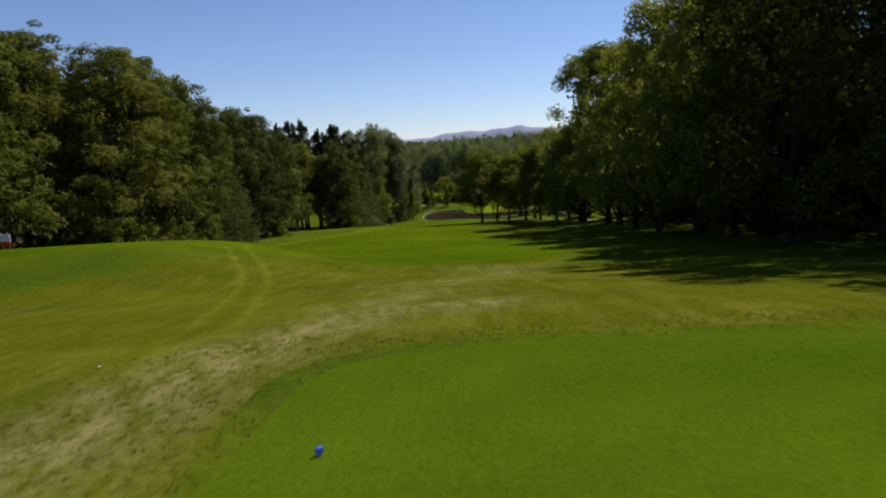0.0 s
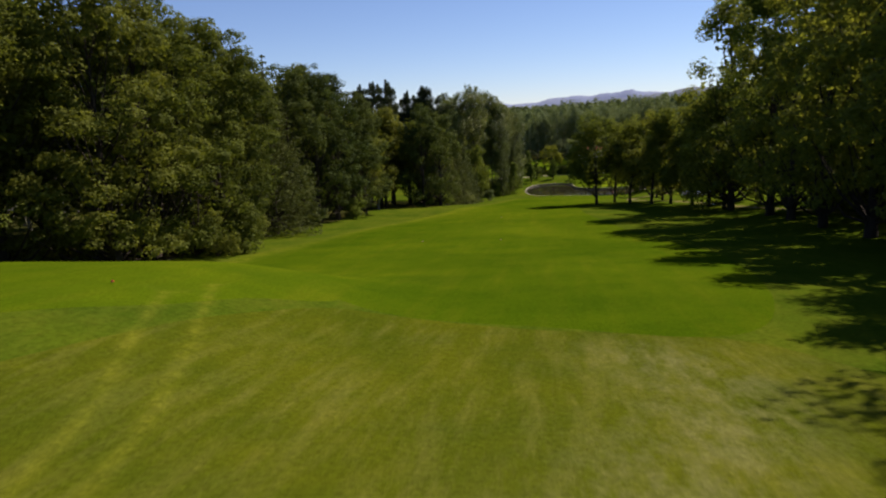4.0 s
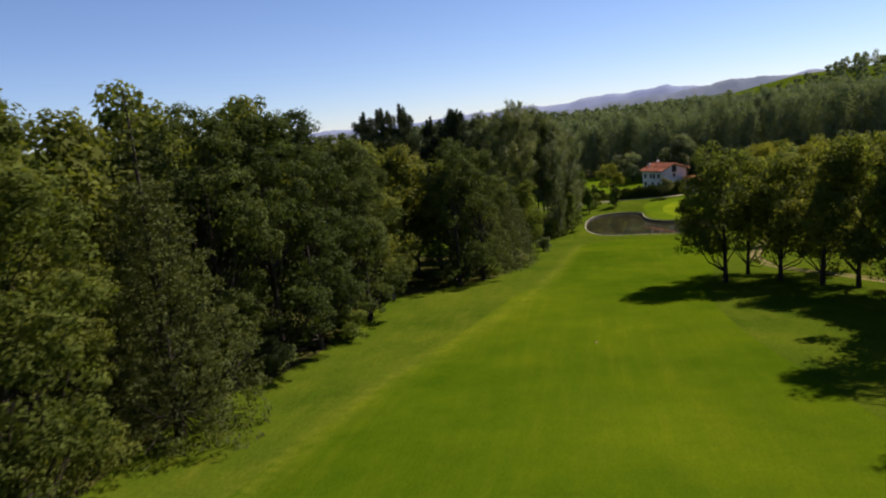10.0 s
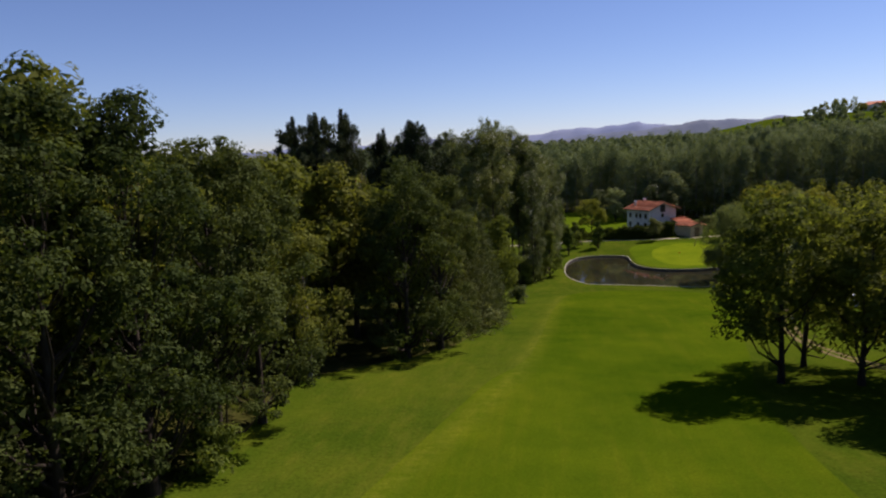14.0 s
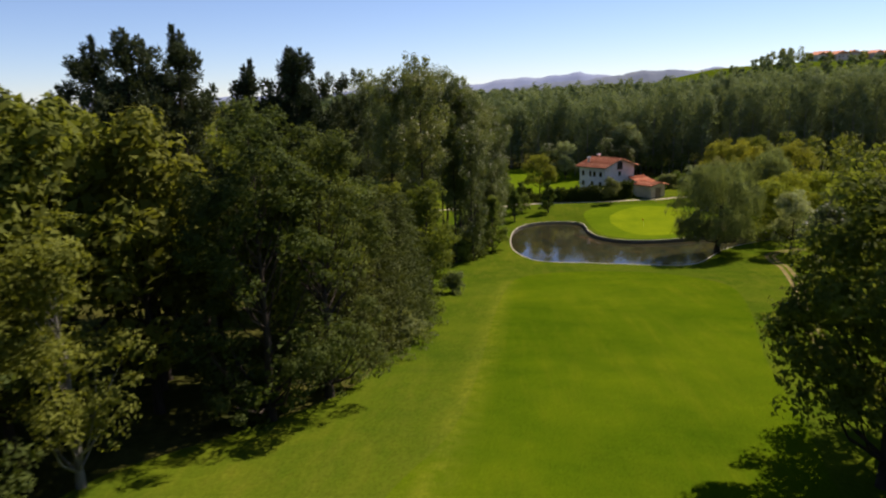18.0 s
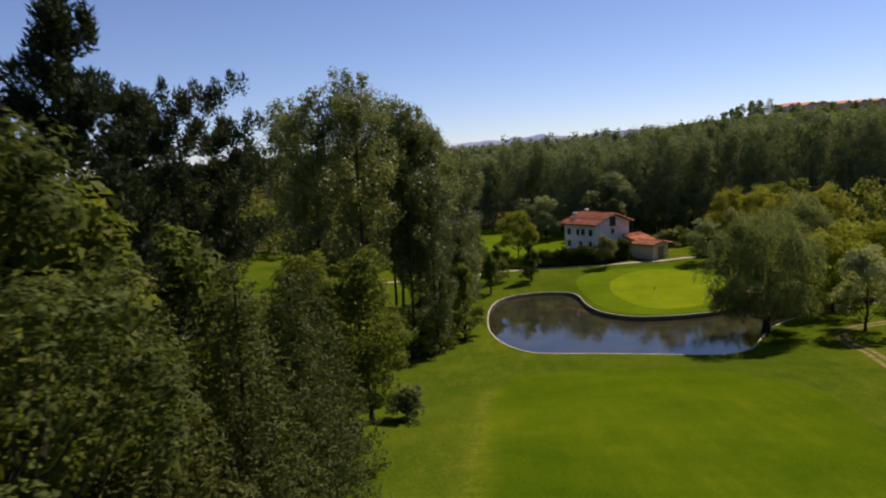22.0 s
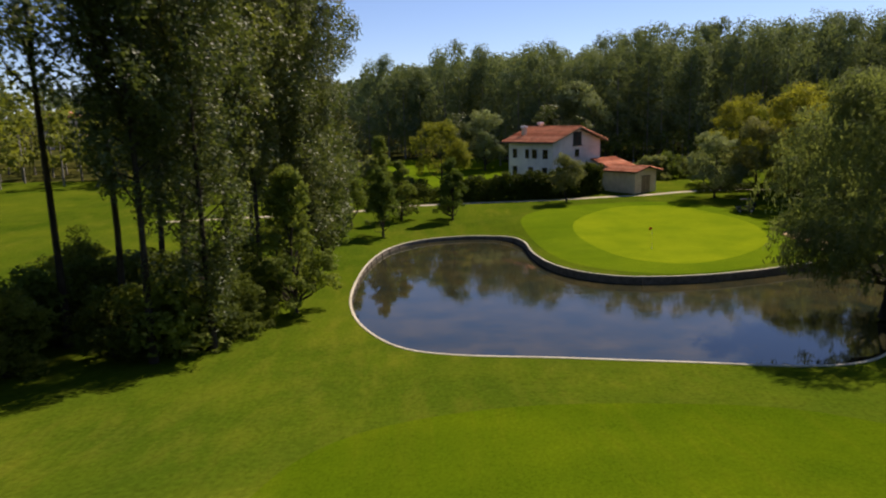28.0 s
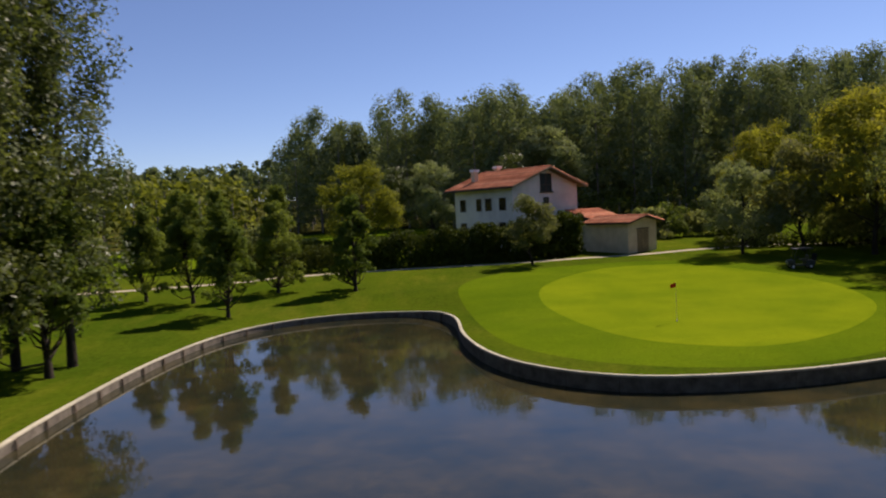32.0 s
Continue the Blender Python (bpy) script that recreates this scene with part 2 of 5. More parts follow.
BARK = plain_material("bark", (0.022, 0.018, 0.013), (0.072, 0.058, 0.043), 3.0, 0.9, 0.1, 0.8, 6, (1, 1, 0.25))
PALE_BARK = plain_material("pale_bark", (0.10, 0.095, 0.08), (0.26, 0.25, 0.21), 2.5, 0.9, 0.1, 0.6, 6, (1, 1, 0.4))
PLASTER = plain_material("plaster", (0.66, 0.61, 0.53), (0.76, 0.71, 0.62), 1.2, 0.85, 0.2, 0.15)
PLASTER_WARM = plain_material("warm_plaster", (0.60, 0.49, 0.31), (0.72, 0.60, 0.40), 1.2, 0.9, 0.2, 0.2)
PLASTER_PINK = plain_material("pink_plaster", (0.55, 0.42, 0.35), (0.66, 0.51, 0.44), 1.2, 0.9, 0.2, 0.2)
CONCRETE = plain_material("concrete", (0.085, 0.074, 0.055), (0.20, 0.178, 0.135), 2.2, 0.9, 0.2, 0.4)
CONCRETE_CAP = plain_material("concrete_cap", (0.35, 0.325, 0.225), (0.49, 0.455, 0.335), 1.8, 0.9, 0.2, 0.3)
WOOD_DARK = plain_material("weathered_wood", (0.06, 0.045, 0.03), (0.16, 0.12, 0.085), 4.0, 0.85, 0.2, 0.4, 6, (1, 1, 0.2))
WOOD_DOOR = plain_material("tan_wood", (0.24, 0.17, 0.09), (0.36, 0.26, 0.14), 3.0, 0.7, 0.3, 0.2, 6, (1, 1, 0.2))
TRACK = plain_material("worn_track", (0.068, 0.075, 0.012), (0.23, 0.165, 0.065), 0.9, 0.95, 0.1, 0.5)
GRAVEL = plain_material("pale_gravel", (0.27, 0.23, 0.15), (0.42, 0.37, 0.27), 4.0, 0.95, 0.1, 0.5)
DIRT = plain_material("bare_dirt", (0.13, 0.115, 0.045), (0.30, 0.24, 0.14), 1.2, 0.95, 0.1, 0.5)
SAND = plain_material("bunker_sand", (0.24, 0.155, 0.075), (0.34, 0.23, 0.12), 3.0, 0.95, 0.1, 0.4)
METAL_WHITE = plain_material("white_metal", (0.72, 0.72, 0.70), (0.82, 0.82, 0.80), 5.0, 0.4, 0.5, 0.0)
PLASTIC_BLUE = plain_material("blue_plastic", (0.03, 0.10, 0.62), (0.05, 0.15, 0.75), 9.0, 0.4, 0.5, 0.0)
PLASTIC_RED = plain_material("red_plastic", (0.60, 0.03, 0.02), (0.72, 0.05, 0.03), 9.0, 0.4, 0.5, 0.0)
RUBBER = plain_material("black_rubber", (0.012, 0.012, 0.012), (0.03, 0.03, 0.03), 9.0, 0.8, 0.2, 0.0)
DARK_PAINT = plain_material("dark_paint", (0.03, 0.035, 0.035), (0.06, 0.065, 0.065), 3.0, 0.4, 0.5, 0.0)
CAR_WHITE = plain_material("white_car_paint", (0.70, 0.70, 0.70), (0.78, 0.78, 0.78), 3.0, 0.25, 0.6, 0.0)
CAR_GREY = plain_material("grey_car_paint", (0.22, 0.23, 0.25), (0.28, 0.29, 0.31), 3.0, 0.25, 0.6, 0.0)
CLOTH_RED = plain_material("red_cloth", (0.50, 0.02, 0.01), (0.65, 0.04, 0.02), 6.0, 0.9, 0.1, 0.1)


def tile_material():
    m, n, l, b = nodes_of("clay_tile", 0.85, 0.2)
    rnd = n.new("ShaderNodeObjectInfo").outputs["Random"]
    isl = n.new("ShaderNodeNewGeometry").outputs["Random Per Island"]
    co = n.new("ShaderNodeTexCoord").outputs["Object"]
    t = noise_of(n, l, co, 0.9, 5)
    r = ramp(n, [(0.0, (0.36, 0.105, 0.042)), (0.5, (0.55, 0.175, 0.075)), (1.0, (0.64, 0.27, 0.14))])
    l.new(isl, r.inputs["Fac"])
    r2 = ramp(n, [(0.35, (0.7, 0.66, 0.62)), (0.65, (1.1, 1.1, 1.1))])
    l.new(t.outputs["Fac"], r2.inputs["Fac"])
    l.new(blend(n, l, 1.0, r.outputs["Color"], r2.outputs["Color"], "MULTIPLY"), b.inputs["Base Color"])
    return m


TILE = tile_material()


def water_material():
    m, n, l, b = nodes_of("pond_water", 0.04, 0.5)
    co = n.new("ShaderNodeNewGeometry").outputs["Position"]
    t = noise_of(n, l, co, 0.32, 6, 0.68)
    r = ramp(n, [(0.32, (0.009, 0.015, 0.012)), (0.5, (0.024, 0.024, 0.012)), (0.72, (0.050, 0.041, 0.016))])
    l.new(t.outputs["Fac"], r.inputs["Fac"])
    l.new(r.outputs["Color"], b.inputs["Base Color"])
    b.inputs["IOR"].default_value = 1.42
    w = noise_of(n, l, co, 1.1, 3, 0.5)
    bump(n, l, b, w.outputs["Fac"], 0.06, 0.05)
    return m


WATER = water_material()
GLASS = plain_material("window_glass", (0.010, 0.012, 0.014), (0.02, 0.022, 0.025), 2.0, 0.08, 0.6, 0.0)
SHUTTER = plain_material("dark_shutter_and_opening", (0.012, 0.022, 0.018), (0.025, 0.04, 0.032), 6.0, 0.6, 0.3, 0.0)


def hill_material(name, dark, light, field, scale):
    m, n, l, b = nodes_of(name, 0.95, 0.05)
    co = n.new("ShaderNodeNewGeometry").outputs["Position"]
    t = noise_of(n, l, co, scale, 6, 0.7)
    r = ramp(n, [(0.30, dark), (0.52, light), (0.70, field)])
    l.new(t.outputs["Fac"], r.inputs["Fac"])
    l.new(r.outputs["Color"], b.inputs["Base Color"])
    return m


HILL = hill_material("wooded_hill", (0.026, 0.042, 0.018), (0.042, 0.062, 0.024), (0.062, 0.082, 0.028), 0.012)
# distance haze is painted into both ridge colours, bluer and paler farther off
RIDGE = hill_material("hazed_far_ridge", (0.095, 0.12, 0.165), (0.125, 0.15, 0.185), (0.19, 0.20, 0.19), 0.006)
RIDGE_FAR = hill_material("hazed_farthest_ridge", (0.15, 0.19, 0.29), (0.18, 0.22, 0.31), (0.22, 0.255, 0.32), 0.003)


# ---- helpers for meshes ----
def part(name, bm, material, parent, label=""):
    """Link a bmesh as one mesh object under a thing or a part."""
    me = bpy.data.meshes.new(name)
    bm.to_mesh(me)
    bm.free()
    me.materials.append(material)
    ob = new(name, me)
    ob.parent = parent
    return tagged(ob, label)


def thing(name, label, category, group="", m=None):
    ob = tagged(new(name), label, category, group)
    if m is not None:
        ob.matrix_basis = m
    return ob


def mesh_of(name, verts, faces, material, smooth=False):
    """A mesh from arrays of corners and of equal-sided faces."""
    v, f = np.asarray(verts, np.float32), np.asarray(faces, np.int32)
    me = bpy.data.meshes.new(name)
    me.vertices.add(len(v))
    me.vertices.foreach_set("co", v.ravel())
    k = f.shape[1]
    me.loops.add(f.size)
    me.loops.foreach_set("vertex_index", f.ravel())
    me.polygons.add(len(f))
    me.polygons.foreach_set("loop_start", np.arange(0, f.size, k, dtype=np.int32))
    me.polygons.foreach_set("loop_total", np.full(len(f), k, np.int32))
    if smooth:
        me.polygons.foreach_set("use_smooth", np.ones(len(f), bool))
    me.update(calc_edges=True)
    me.materials.append(material)
    return me


def box(bm, x0, y0, z0, x1, y1, z1, bevel=0.0):
    m = Matrix.LocRotScale(((x0 + x1) / 2, (y0 + y1) / 2, (z0 + z1) / 2), None, (abs(x1 - x0), abs(y1 - y0), abs(z1 - z0)))
    vs = bmesh.ops.create_cube(bm, size=1, matrix=m)["verts"]
    if bevel:
        es = list({e for v in vs for e in v.link_edges})
        bmesh.ops.bevel(bm, geom=es, offset=bevel, segments=2, affect="EDGES", profile=0.7)
    return bm


def boxed(*dims, bevel=0.0):
    return box(bmesh.new(), *dims, bevel=bevel)


def rod(bm, a, b, r0, r1, sides=8):
    a, b = Vector(a), Vector(b)
    d = b - a
    m = Matrix.Translation((a + b) / 2) @ d.to_track_quat("Z", "Y").to_matrix().to_4x4()
    bmesh.ops.create_cone(bm, cap_ends=True, segments=sides, radius1=r0, radius2=r1, depth=d.length, matrix=m)
    return bm


def spline(points, step, closed=False):
    """Catmull-Rom through the points, cut into pieces of about step."""
    p = np.asarray(points, float)
    n = len(p)
    out = []
    for i in range(n if closed else n - 1):
        if closed:
            a, b, c, d = p[i - 1], p[i], p[(i + 1) % n], p[(i + 2) % n]
        else:
            a, b, c, d = p[max(i - 1, 0)], p[i], p[i + 1], p[min(i + 2, n - 1)]
        k = max(1, int(round(np.linalg.norm(c - b) / step)))
        for s in np.arange(k) / k:
            out.append(0.5 * (2 * b + (c - a) * s + (2 * a - 5 * b + 4 * c - d) * s**2 + (3 * b - a - 3 * c + d) * s**3))
    if not closed:
        out.append(p[-1])
    return np.array(out)


def offset_line(line, d, closed=False):
    """The plan line moved sideways by d (to the left of its run)."""
    if closed:
        t = np.roll(line, -1, 0) - np.roll(line, 1, 0)
    else:
        t = np.gradient(line, axis=0)
    t = t / np.linalg.norm(t, axis=1)[:, None]
    return line + d * np.stack([-t[:, 1], t[:, 0]], 1)


def inside(poly, x, y):
    """Whether plan points lie in a closed outline."""
    x, y = np.asarray(x, float), np.asarray(y, float)
    res = np.zeros(x.shape, bool)
    px, py = poly[:, 0], poly[:, 1]
    for i in range(len(poly)):
        j = i - 1
        cond = (py[i] > y) != (py[j] > y)
        with np.errstate(divide="ignore", invalid="ignore"):
            res ^= cond & (x < (px[j] - px[i]) * (y - py[i]) / (py[j] - py[i] + 1e-12) + px[i])
    return res


# ---- the lie of the land ----
LAND_Y = [-300, -20, 6, 15, 17.6, 21, 25, 32, 62, 95, 125, 167, 200, 250, 288, 297, 330, 352, 373, 420, 450, 510, 570, 620, 700, 1200]
LAND_Z = [25.2, 25.0, 24.85, 24.75, 24.6, 24.1, 23.8, 22.9, 19.2, 16.0, 13.4, 10.7, 8.7, 4.2, 0.6, 0.05, 0.1, 0.6, 1.5, 3.2, 4.2, 8.0, 11.0, 14, 18, 24]


def smooth_step(a, b, v):
    t = np.clip((v - a) / (b - a), 0, 1)
    return t * t * (3 - 2 * t)


def rim_drop(x, y):
    """The pond wall stands lower along its curved end."""
    return -0.3 * smooth_step(13.5, 8.5, x) * smooth_step(300.0, 304.0, y)


def land(x, y):
    """Height of the ground."""
    x, y = np.asarray(x, float), np.asarray(y, float)
    z = np.interp(y, LAND_Y, LAND_Z)
    # forward tee bank on one side, woodland rise on both
    z = z + 3.4 * np.exp(-(((x + 31) / 17) ** 4) - ((y - 66) / 20) ** 4)
    z = z + 2.5 * smooth_step(30, 75, -x) * smooth_step(340, 230, y)
    z = z + 2.0 * smooth_step(26, 70, x) * smooth_step(280, 200, y)
    z = z + rim_drop(x, y) * smooth_step(-32, -10, x) * smooth_step(368, 354, y)
    # open hill beyond the woods
    z = z + 36 * smooth_step(150, 290, x) * smooth_step(700, 890, y)
    z = z + 0.25 * np.sin(x * 0.11 + 1) * np.sin(y * 0.083) * smooth_step(300, 240, y) * smooth_step(20, 40, y)
    return z


def at(x, y, dz=0.0):
    return (x, y, float(land(x, y)) + dz)


POND = spline([(23.5, 296.8), (15, 298.6), (8.3, 300.2), (2.8, 301.6), (-1, 303.4), (-3.6, 306), (-6.0, 311.5), (-7.2, 318.5), (-7.2, 327), (-6.4, 336),
               (-4.6, 343.5), (-1.5, 348.3), (3, 350.8), (8, 350.8), (11, 348.6), (12.3, 344), (12.2, 337), (12.8, 331), (14.3, 326.8), (17, 323.7), (20.5, 322.2),
               (26, 322.0), (32, 323.2), (38, 325.2), (45, 327.2), (55, 329), (66, 331), (67, 326), (56, 322), (46, 317.5), (38, 311.5), (32.5, 304), (28.6, 298.6)], 0.6, True)
GREEN_LINE = spline([(22, 356), (19.6, 348), (19.4, 340), (20.9, 332.4), (24, 328.4), (28, 327.3), (34.3, 330.8), (40, 337), (43, 345), (43.4, 352), (41.5, 359), (37.5, 365), (29, 364)], 0.8, True)
FRINGE_LINE = spline([(14, 357), (13.6, 345), (14.2, 333.5), (17, 327), (22, 323.6), (28, 323.3), (36, 327), (41.5, 333.5), (45.5, 344), (46, 355), (43.5, 364), (37, 368.5), (26, 368), (18, 364)], 1.0, True)
FAIRWAY_LINE = spline([(8.4, 65.7), (-0.5, 68), (-10, 70.6), (-20, 76), (-28, 80.5), (-33.5, 86), (-35.5, 97), (-35, 110), (-32.5, 132), (-26.8, 165), (-19.8, 197), (-15, 214), (-12, 252), (-9.6, 275), (-6.5, 287),
                       (1, 291.5), (11, 291.5), (20, 288), (26.2, 276), (24, 259), (16, 231), (12.0, 212), (8.2, 195), (7.6, 170), (11.5, 140), (16, 110), (16, 92), (13, 74)], 1.5, True)
MOW_LINE = spline([(-34.5, 104), (-34, 112), (-32, 132), (-28.4, 157), (-23, 177), (-16.8, 201), (-15, 216), (-12.3, 246), (-10.6, 270), (-9.2, 282)], 1.0)
TYRE_LINES = [spline(p, 0.5) for p in ([(-8.4, 24), (-10.7, 35.7), (-13.4, 47.9), (-15.6, 54.3), (-18.8, 63)], [(-6.6, 22), (-7.2, 26), (-8.9, 34.4), (-11.6, 47.7), (-14.5, 57), (-18.2, 67)], [(24.5, 240), (21, 228), (17.5, 214)], [(-4.0, 130), (-6, 160), (-4.5, 190)], [(-2.4, 130), (-4.4, 160), (-2.9, 190)])]
PALE_LINES = [(spline([(-7.2, 6), (-6.6, 11), (-5.4, 16), (-4.2, 21), (-1.8, 25), (1.0, 26)], 0.5), 1.7, 0.85), (spline([(-1.5, 36), (3, 47), (5.5, 56), (4, 62)], 0.5), 3.0, 0.4), (spline([(-3, 27), (0, 33)], 0.5), 1.8, 0.5)]
TEE_LINE = spline([(-3.2, -14), (-3.5, 6), (-3.2, 12), (-2.4, 15.3), (0.5, 16.9), (4.3, 17.0), (10, 16.2), (14, 12), (15, 0), (14, -14)], 1.2, True)
FRONT_TEE_LINE = spline([(-42, 54), (-26, 52), (-19, 58), (-16, 66), (-13, 73), (-24, 80), (-38, 84), (-46, 72)], 1.2, True)
DRY_LINE = spline([(-30, -10), (-14, -8), (-3.9, -4), (-3.9, 12), (-2.9, 16), (0, 18), (4, 18.4), (12, 17.6), (20, 22), (16, 40), (12, 58), (8.2, 65), (-1, 67.3), (-11, 70), (-15, 63), (-18.5, 50), (-29, 38), (-44, 20)], 1.5, True)
CART_PATH = spline([(54, -40), (52, 20), (51, 70), (50, 110), (46, 140), (41, 165), (34, 188), (28, 201.5), (23.6, 212), (22.4, 224), (24.5, 237), (30, 255), (36.2, 271), (42.5, 292), (43.0, 298), (46, 306), (60, 311), (90, 316)], 2.0)
BACK_PATH = spline([(-40, 365), (-12, 368.5), (-4, 371.5), (5, 373.0), (14, 373.2), (22, 373.4), (30, 374.8), (38, 375.5), (46, 377.8), (56, 378), (75, 372), (100, 366)], 1.5)
HOUSE_LAWN = spline([(-34, 384), (-12, 383), (2, 384), (13, 386), (19, 396), (22, 412), (20, 448), (-5, 450), (-36, 428)], 3.0, True)
BUNKER = spline([(44.2, 341.5), (43.2, 336), (42.6, 332.4), (44.8, 330.6), (48.5, 332.5), (51, 338), (49.5, 342.5)], 0.8, True)
WOOD_EDGE = [(-36, -60), (-38, 30), (-50, 50), (-50, 82), (-43.5, 95), (-42.5, 115), (-44.5, 144), (-40.5, 160), (-40, 184), (-40, 200), (-32, 211), (-25.5, 222), (-24, 246), (-26, 264), (-32, 271), (-46, 274)]
WOOD_LINE = np.concatenate([spline(WOOD_EDGE, 3.0), [(-60, 276), (-150, 270), (-150, -60)]])


def strip_outline(line, half):
    return np.concatenate([offset_line(line, half), offset_line(line, -half)[::-1]])


def build_ground():
    from mathutils.geometry import delaunay_2d_cdt
    loops = [("pond", POND), ("green", GREEN_LINE), ("bunker", BUNKER), ("fringe", FRINGE_LINE), ("back_path", strip_outline(BACK_PATH, 0.7)), ("cart_path", strip_outline(offset_line(CART_PATH, 0.62), 0.36)), ("cart_path", strip_outline(offset_line(CART_PATH, -0.62), 0.36)),
             ("house_lawn", HOUSE_LAWN), ("fairway", FAIRWAY_LINE), ("tee", TEE_LINE), ("front_tee", FRONT_TEE_LINE), ("dry", DRY_LINE), ("wood", WOOD_LINE)]
    pts, edges = [], []
    for _, l in loops:
        k = len(pts)
        pts += [(float(a), float(b)) for a, b in l]
        edges += [(k + i, k + (i + 1) % len(l)) for i in range(len(l))]
    rng = np.random.RandomState(3)

    def grid(x0, x1, y0, y1, s, hole=None):
        gx, gy = np.meshgrid(np.arange(x0, x1 + 0.1, s), np.arange(y0, y1 + 0.1, s))
        gx, gy = gx.ravel() + rng.uniform(-0.2, 0.2, gx.size) * s, gy.ravel() + rng.uniform(-0.2, 0.2, gy.size) * s
        if hole:
            k = (gx < hole[0]) | (gx > hole[1]) | (gy < hole[2]) | (gy > hole[3])
            gx, gy = gx[k], gy[k]
        return list(zip(gx.tolist(), gy.tolist()))

    pts += grid(-90, 100, -40, 400, 3.0)
    pts += grid(-14, 8, 0, 66, 1.0)
    for line, sides in ((MOW_LINE, (-2.4, -1.3, -0.6, 0, 0.6, 1.3, 2.4)), *((l, (-0.6, -0.3, -0.12, 0.12, 0.3, 0.6)) for l in TYRE_LINES)):
        for o in sides:
            pts += [(float(a), float(b)) for a, b in offset_line(line, o)]
    pts += grid(-600, 700, -300, 1100, 25.0, (-95, 105, -45, 405))
    pts += grid(-4600, 4600, -4600, 4600, 400.0, (-640, 740, -340, 1140))
    vs, _, fs, _, _, _ = delaunay_2d_cdt([Vector(p) for p in pts], edges, [], 0, 1e-4)
    v = np.array([(a.x, a.y) for a in vs])
    z = land(v[:, 0], v[:, 1])
    # the turf runs flush to the pond wall
    shore = np.flatnonzero((v[:, 0] > -20) & (v[:, 0] < 75) & (v[:, 1] > 285) & (v[:, 1] < 362))
    d = np.min(np.hypot(v[shore, None, 0] - POND[None, :, 0], v[shore, None, 1] - POND[None, :, 1]), axis=1)
    k = smooth_step(0.3, 5.0, d)
    z[shore] = z[shore] * k + (rim_drop(v[shore, 0], v[shore, 1]) + 0.03) * (1 - k)
    wear = np.zeros(len(v))
    for line, wide, much in ((MOW_LINE, 1.5, 0.5), *((l, 0.26, 0.6 if l[0][1] < 100 else 0.08) for l in TYRE_LINES)):
        near = np.flatnonzero((v[:, 1] > line[:, 1].min() - 4) & (v[:, 1] < line[:, 1].max() + 4) & (np.abs(v[:, 0]) < 60))
        d = np.min(np.hypot(v[near, None, 0] - line[None, :, 0], v[near, None, 1] - line[None, :, 1]), axis=1)
        wear[near] = np.maximum(wear[near], much * np.exp(-(d / wide) ** 2))
    pale = np.zeros(len(v))
    for line, wide, much in PALE_LINES:
        near = np.flatnonzero((v[:, 1] > line[:, 1].min() - 8) & (v[:, 1] < line[:, 1].max() + 8) & (np.abs(v[:, 0]) < 40))
        d = np.min(np.hypot(v[near, None, 0] - line[None, :, 0], v[near, None, 1] - line[None, :, 1]), axis=1)
        pale[near] = np.maximum(pale[near], much * np.exp(-(d / wide) ** 2))
    far = np.hypot(v[:, 0], v[:, 1] - 200)
    z = np.where(far > 1300, 14.0, z)
    tri = np.array([f for f in fs if len(f) == 3])
    c = v[tri].mean(1)
    kind = np.full(len(tri), "rough", dtype=object)
    for name, l in reversed(loops):
        kind[inside(l, c[:, 0], c[:, 1])] = name
    kind[(kind == "rough") & ((c[:, 1] > 425) | (np.abs(c[:, 0]) > 150)) & ~((c[:, 0] > 190) & (c[:, 1] > 730))] = "wood"
    a = v[tri]
    flip = (a[:, 1, 0] - a[:, 0, 0]) * (a[:, 2, 1] - a[:, 0, 1]) - (a[:, 1, 1] - a[:, 0, 1]) * (a[:, 2, 0] - a[:, 0, 0]) < 0
    tri[flip] = tri[flip][:, ::-1]
    looks = {"rough": ("ground", ROUGH, "semi-rough mown grass falling gently towards the pond"), "green": ("putting_green", GREEN, "pale close-mown oval putting green behind the pond"),
             "bunker": ("sand_bunker", SAND, "small tan sand bunker beside the green"), "fringe": ("green_fringe", FRINGE, "short grass collar around the putting green"),
             "back_path": ("footpath", GRAVEL, "pale gravel path along the hedge behind the green"), "cart_path": ("cart_path", TRACK, "worn two-wheel cart track with pale gravel and grass"),
             "house_lawn": ("house_lawn", FRINGE, "bright mown lawn sloping up beside the farmhouse"), "fairway": ("fairway", FAIRWAY, "bright green mown fairway with pale edges"),
             "tee": ("tee_ground", TEE, "smooth dark green mown tee platform"), "front_tee": ("front_tee_ground", FAIRWAY, "raised mown forward tee platform"),
             "dry": ("dry_rough", DRY, "dry yellowish rough grass with pale mower streaks"), "wood": ("woodland_floor", FOREST_FLOOR, "shaded leaf-strewn woodland floor")}
    for k, (name, mat, label) in looks.items():
        sel = tri[kind == k]
        if not len(sel):
            continue
        used, idx = np.unique(sel, return_inverse=True)
        me = mesh_of(name, np.column_stack([v[used], z[used]]), idx.reshape(-1, 3), mat, True)
        if k in ("fairway", "rough", "dry", "front_tee"):
            me.attributes.new("wear", "FLOAT", "POINT").data.foreach_set("value", wear[used].astype(np.float32))
        if k == "dry":
            me.attributes.new("pale", "FLOAT", "POINT").data.foreach_set("value", pale[used].astype(np.float32))
        tagged(new(name, me), label, name.replace("_", " "), kind="structure")


build_ground()


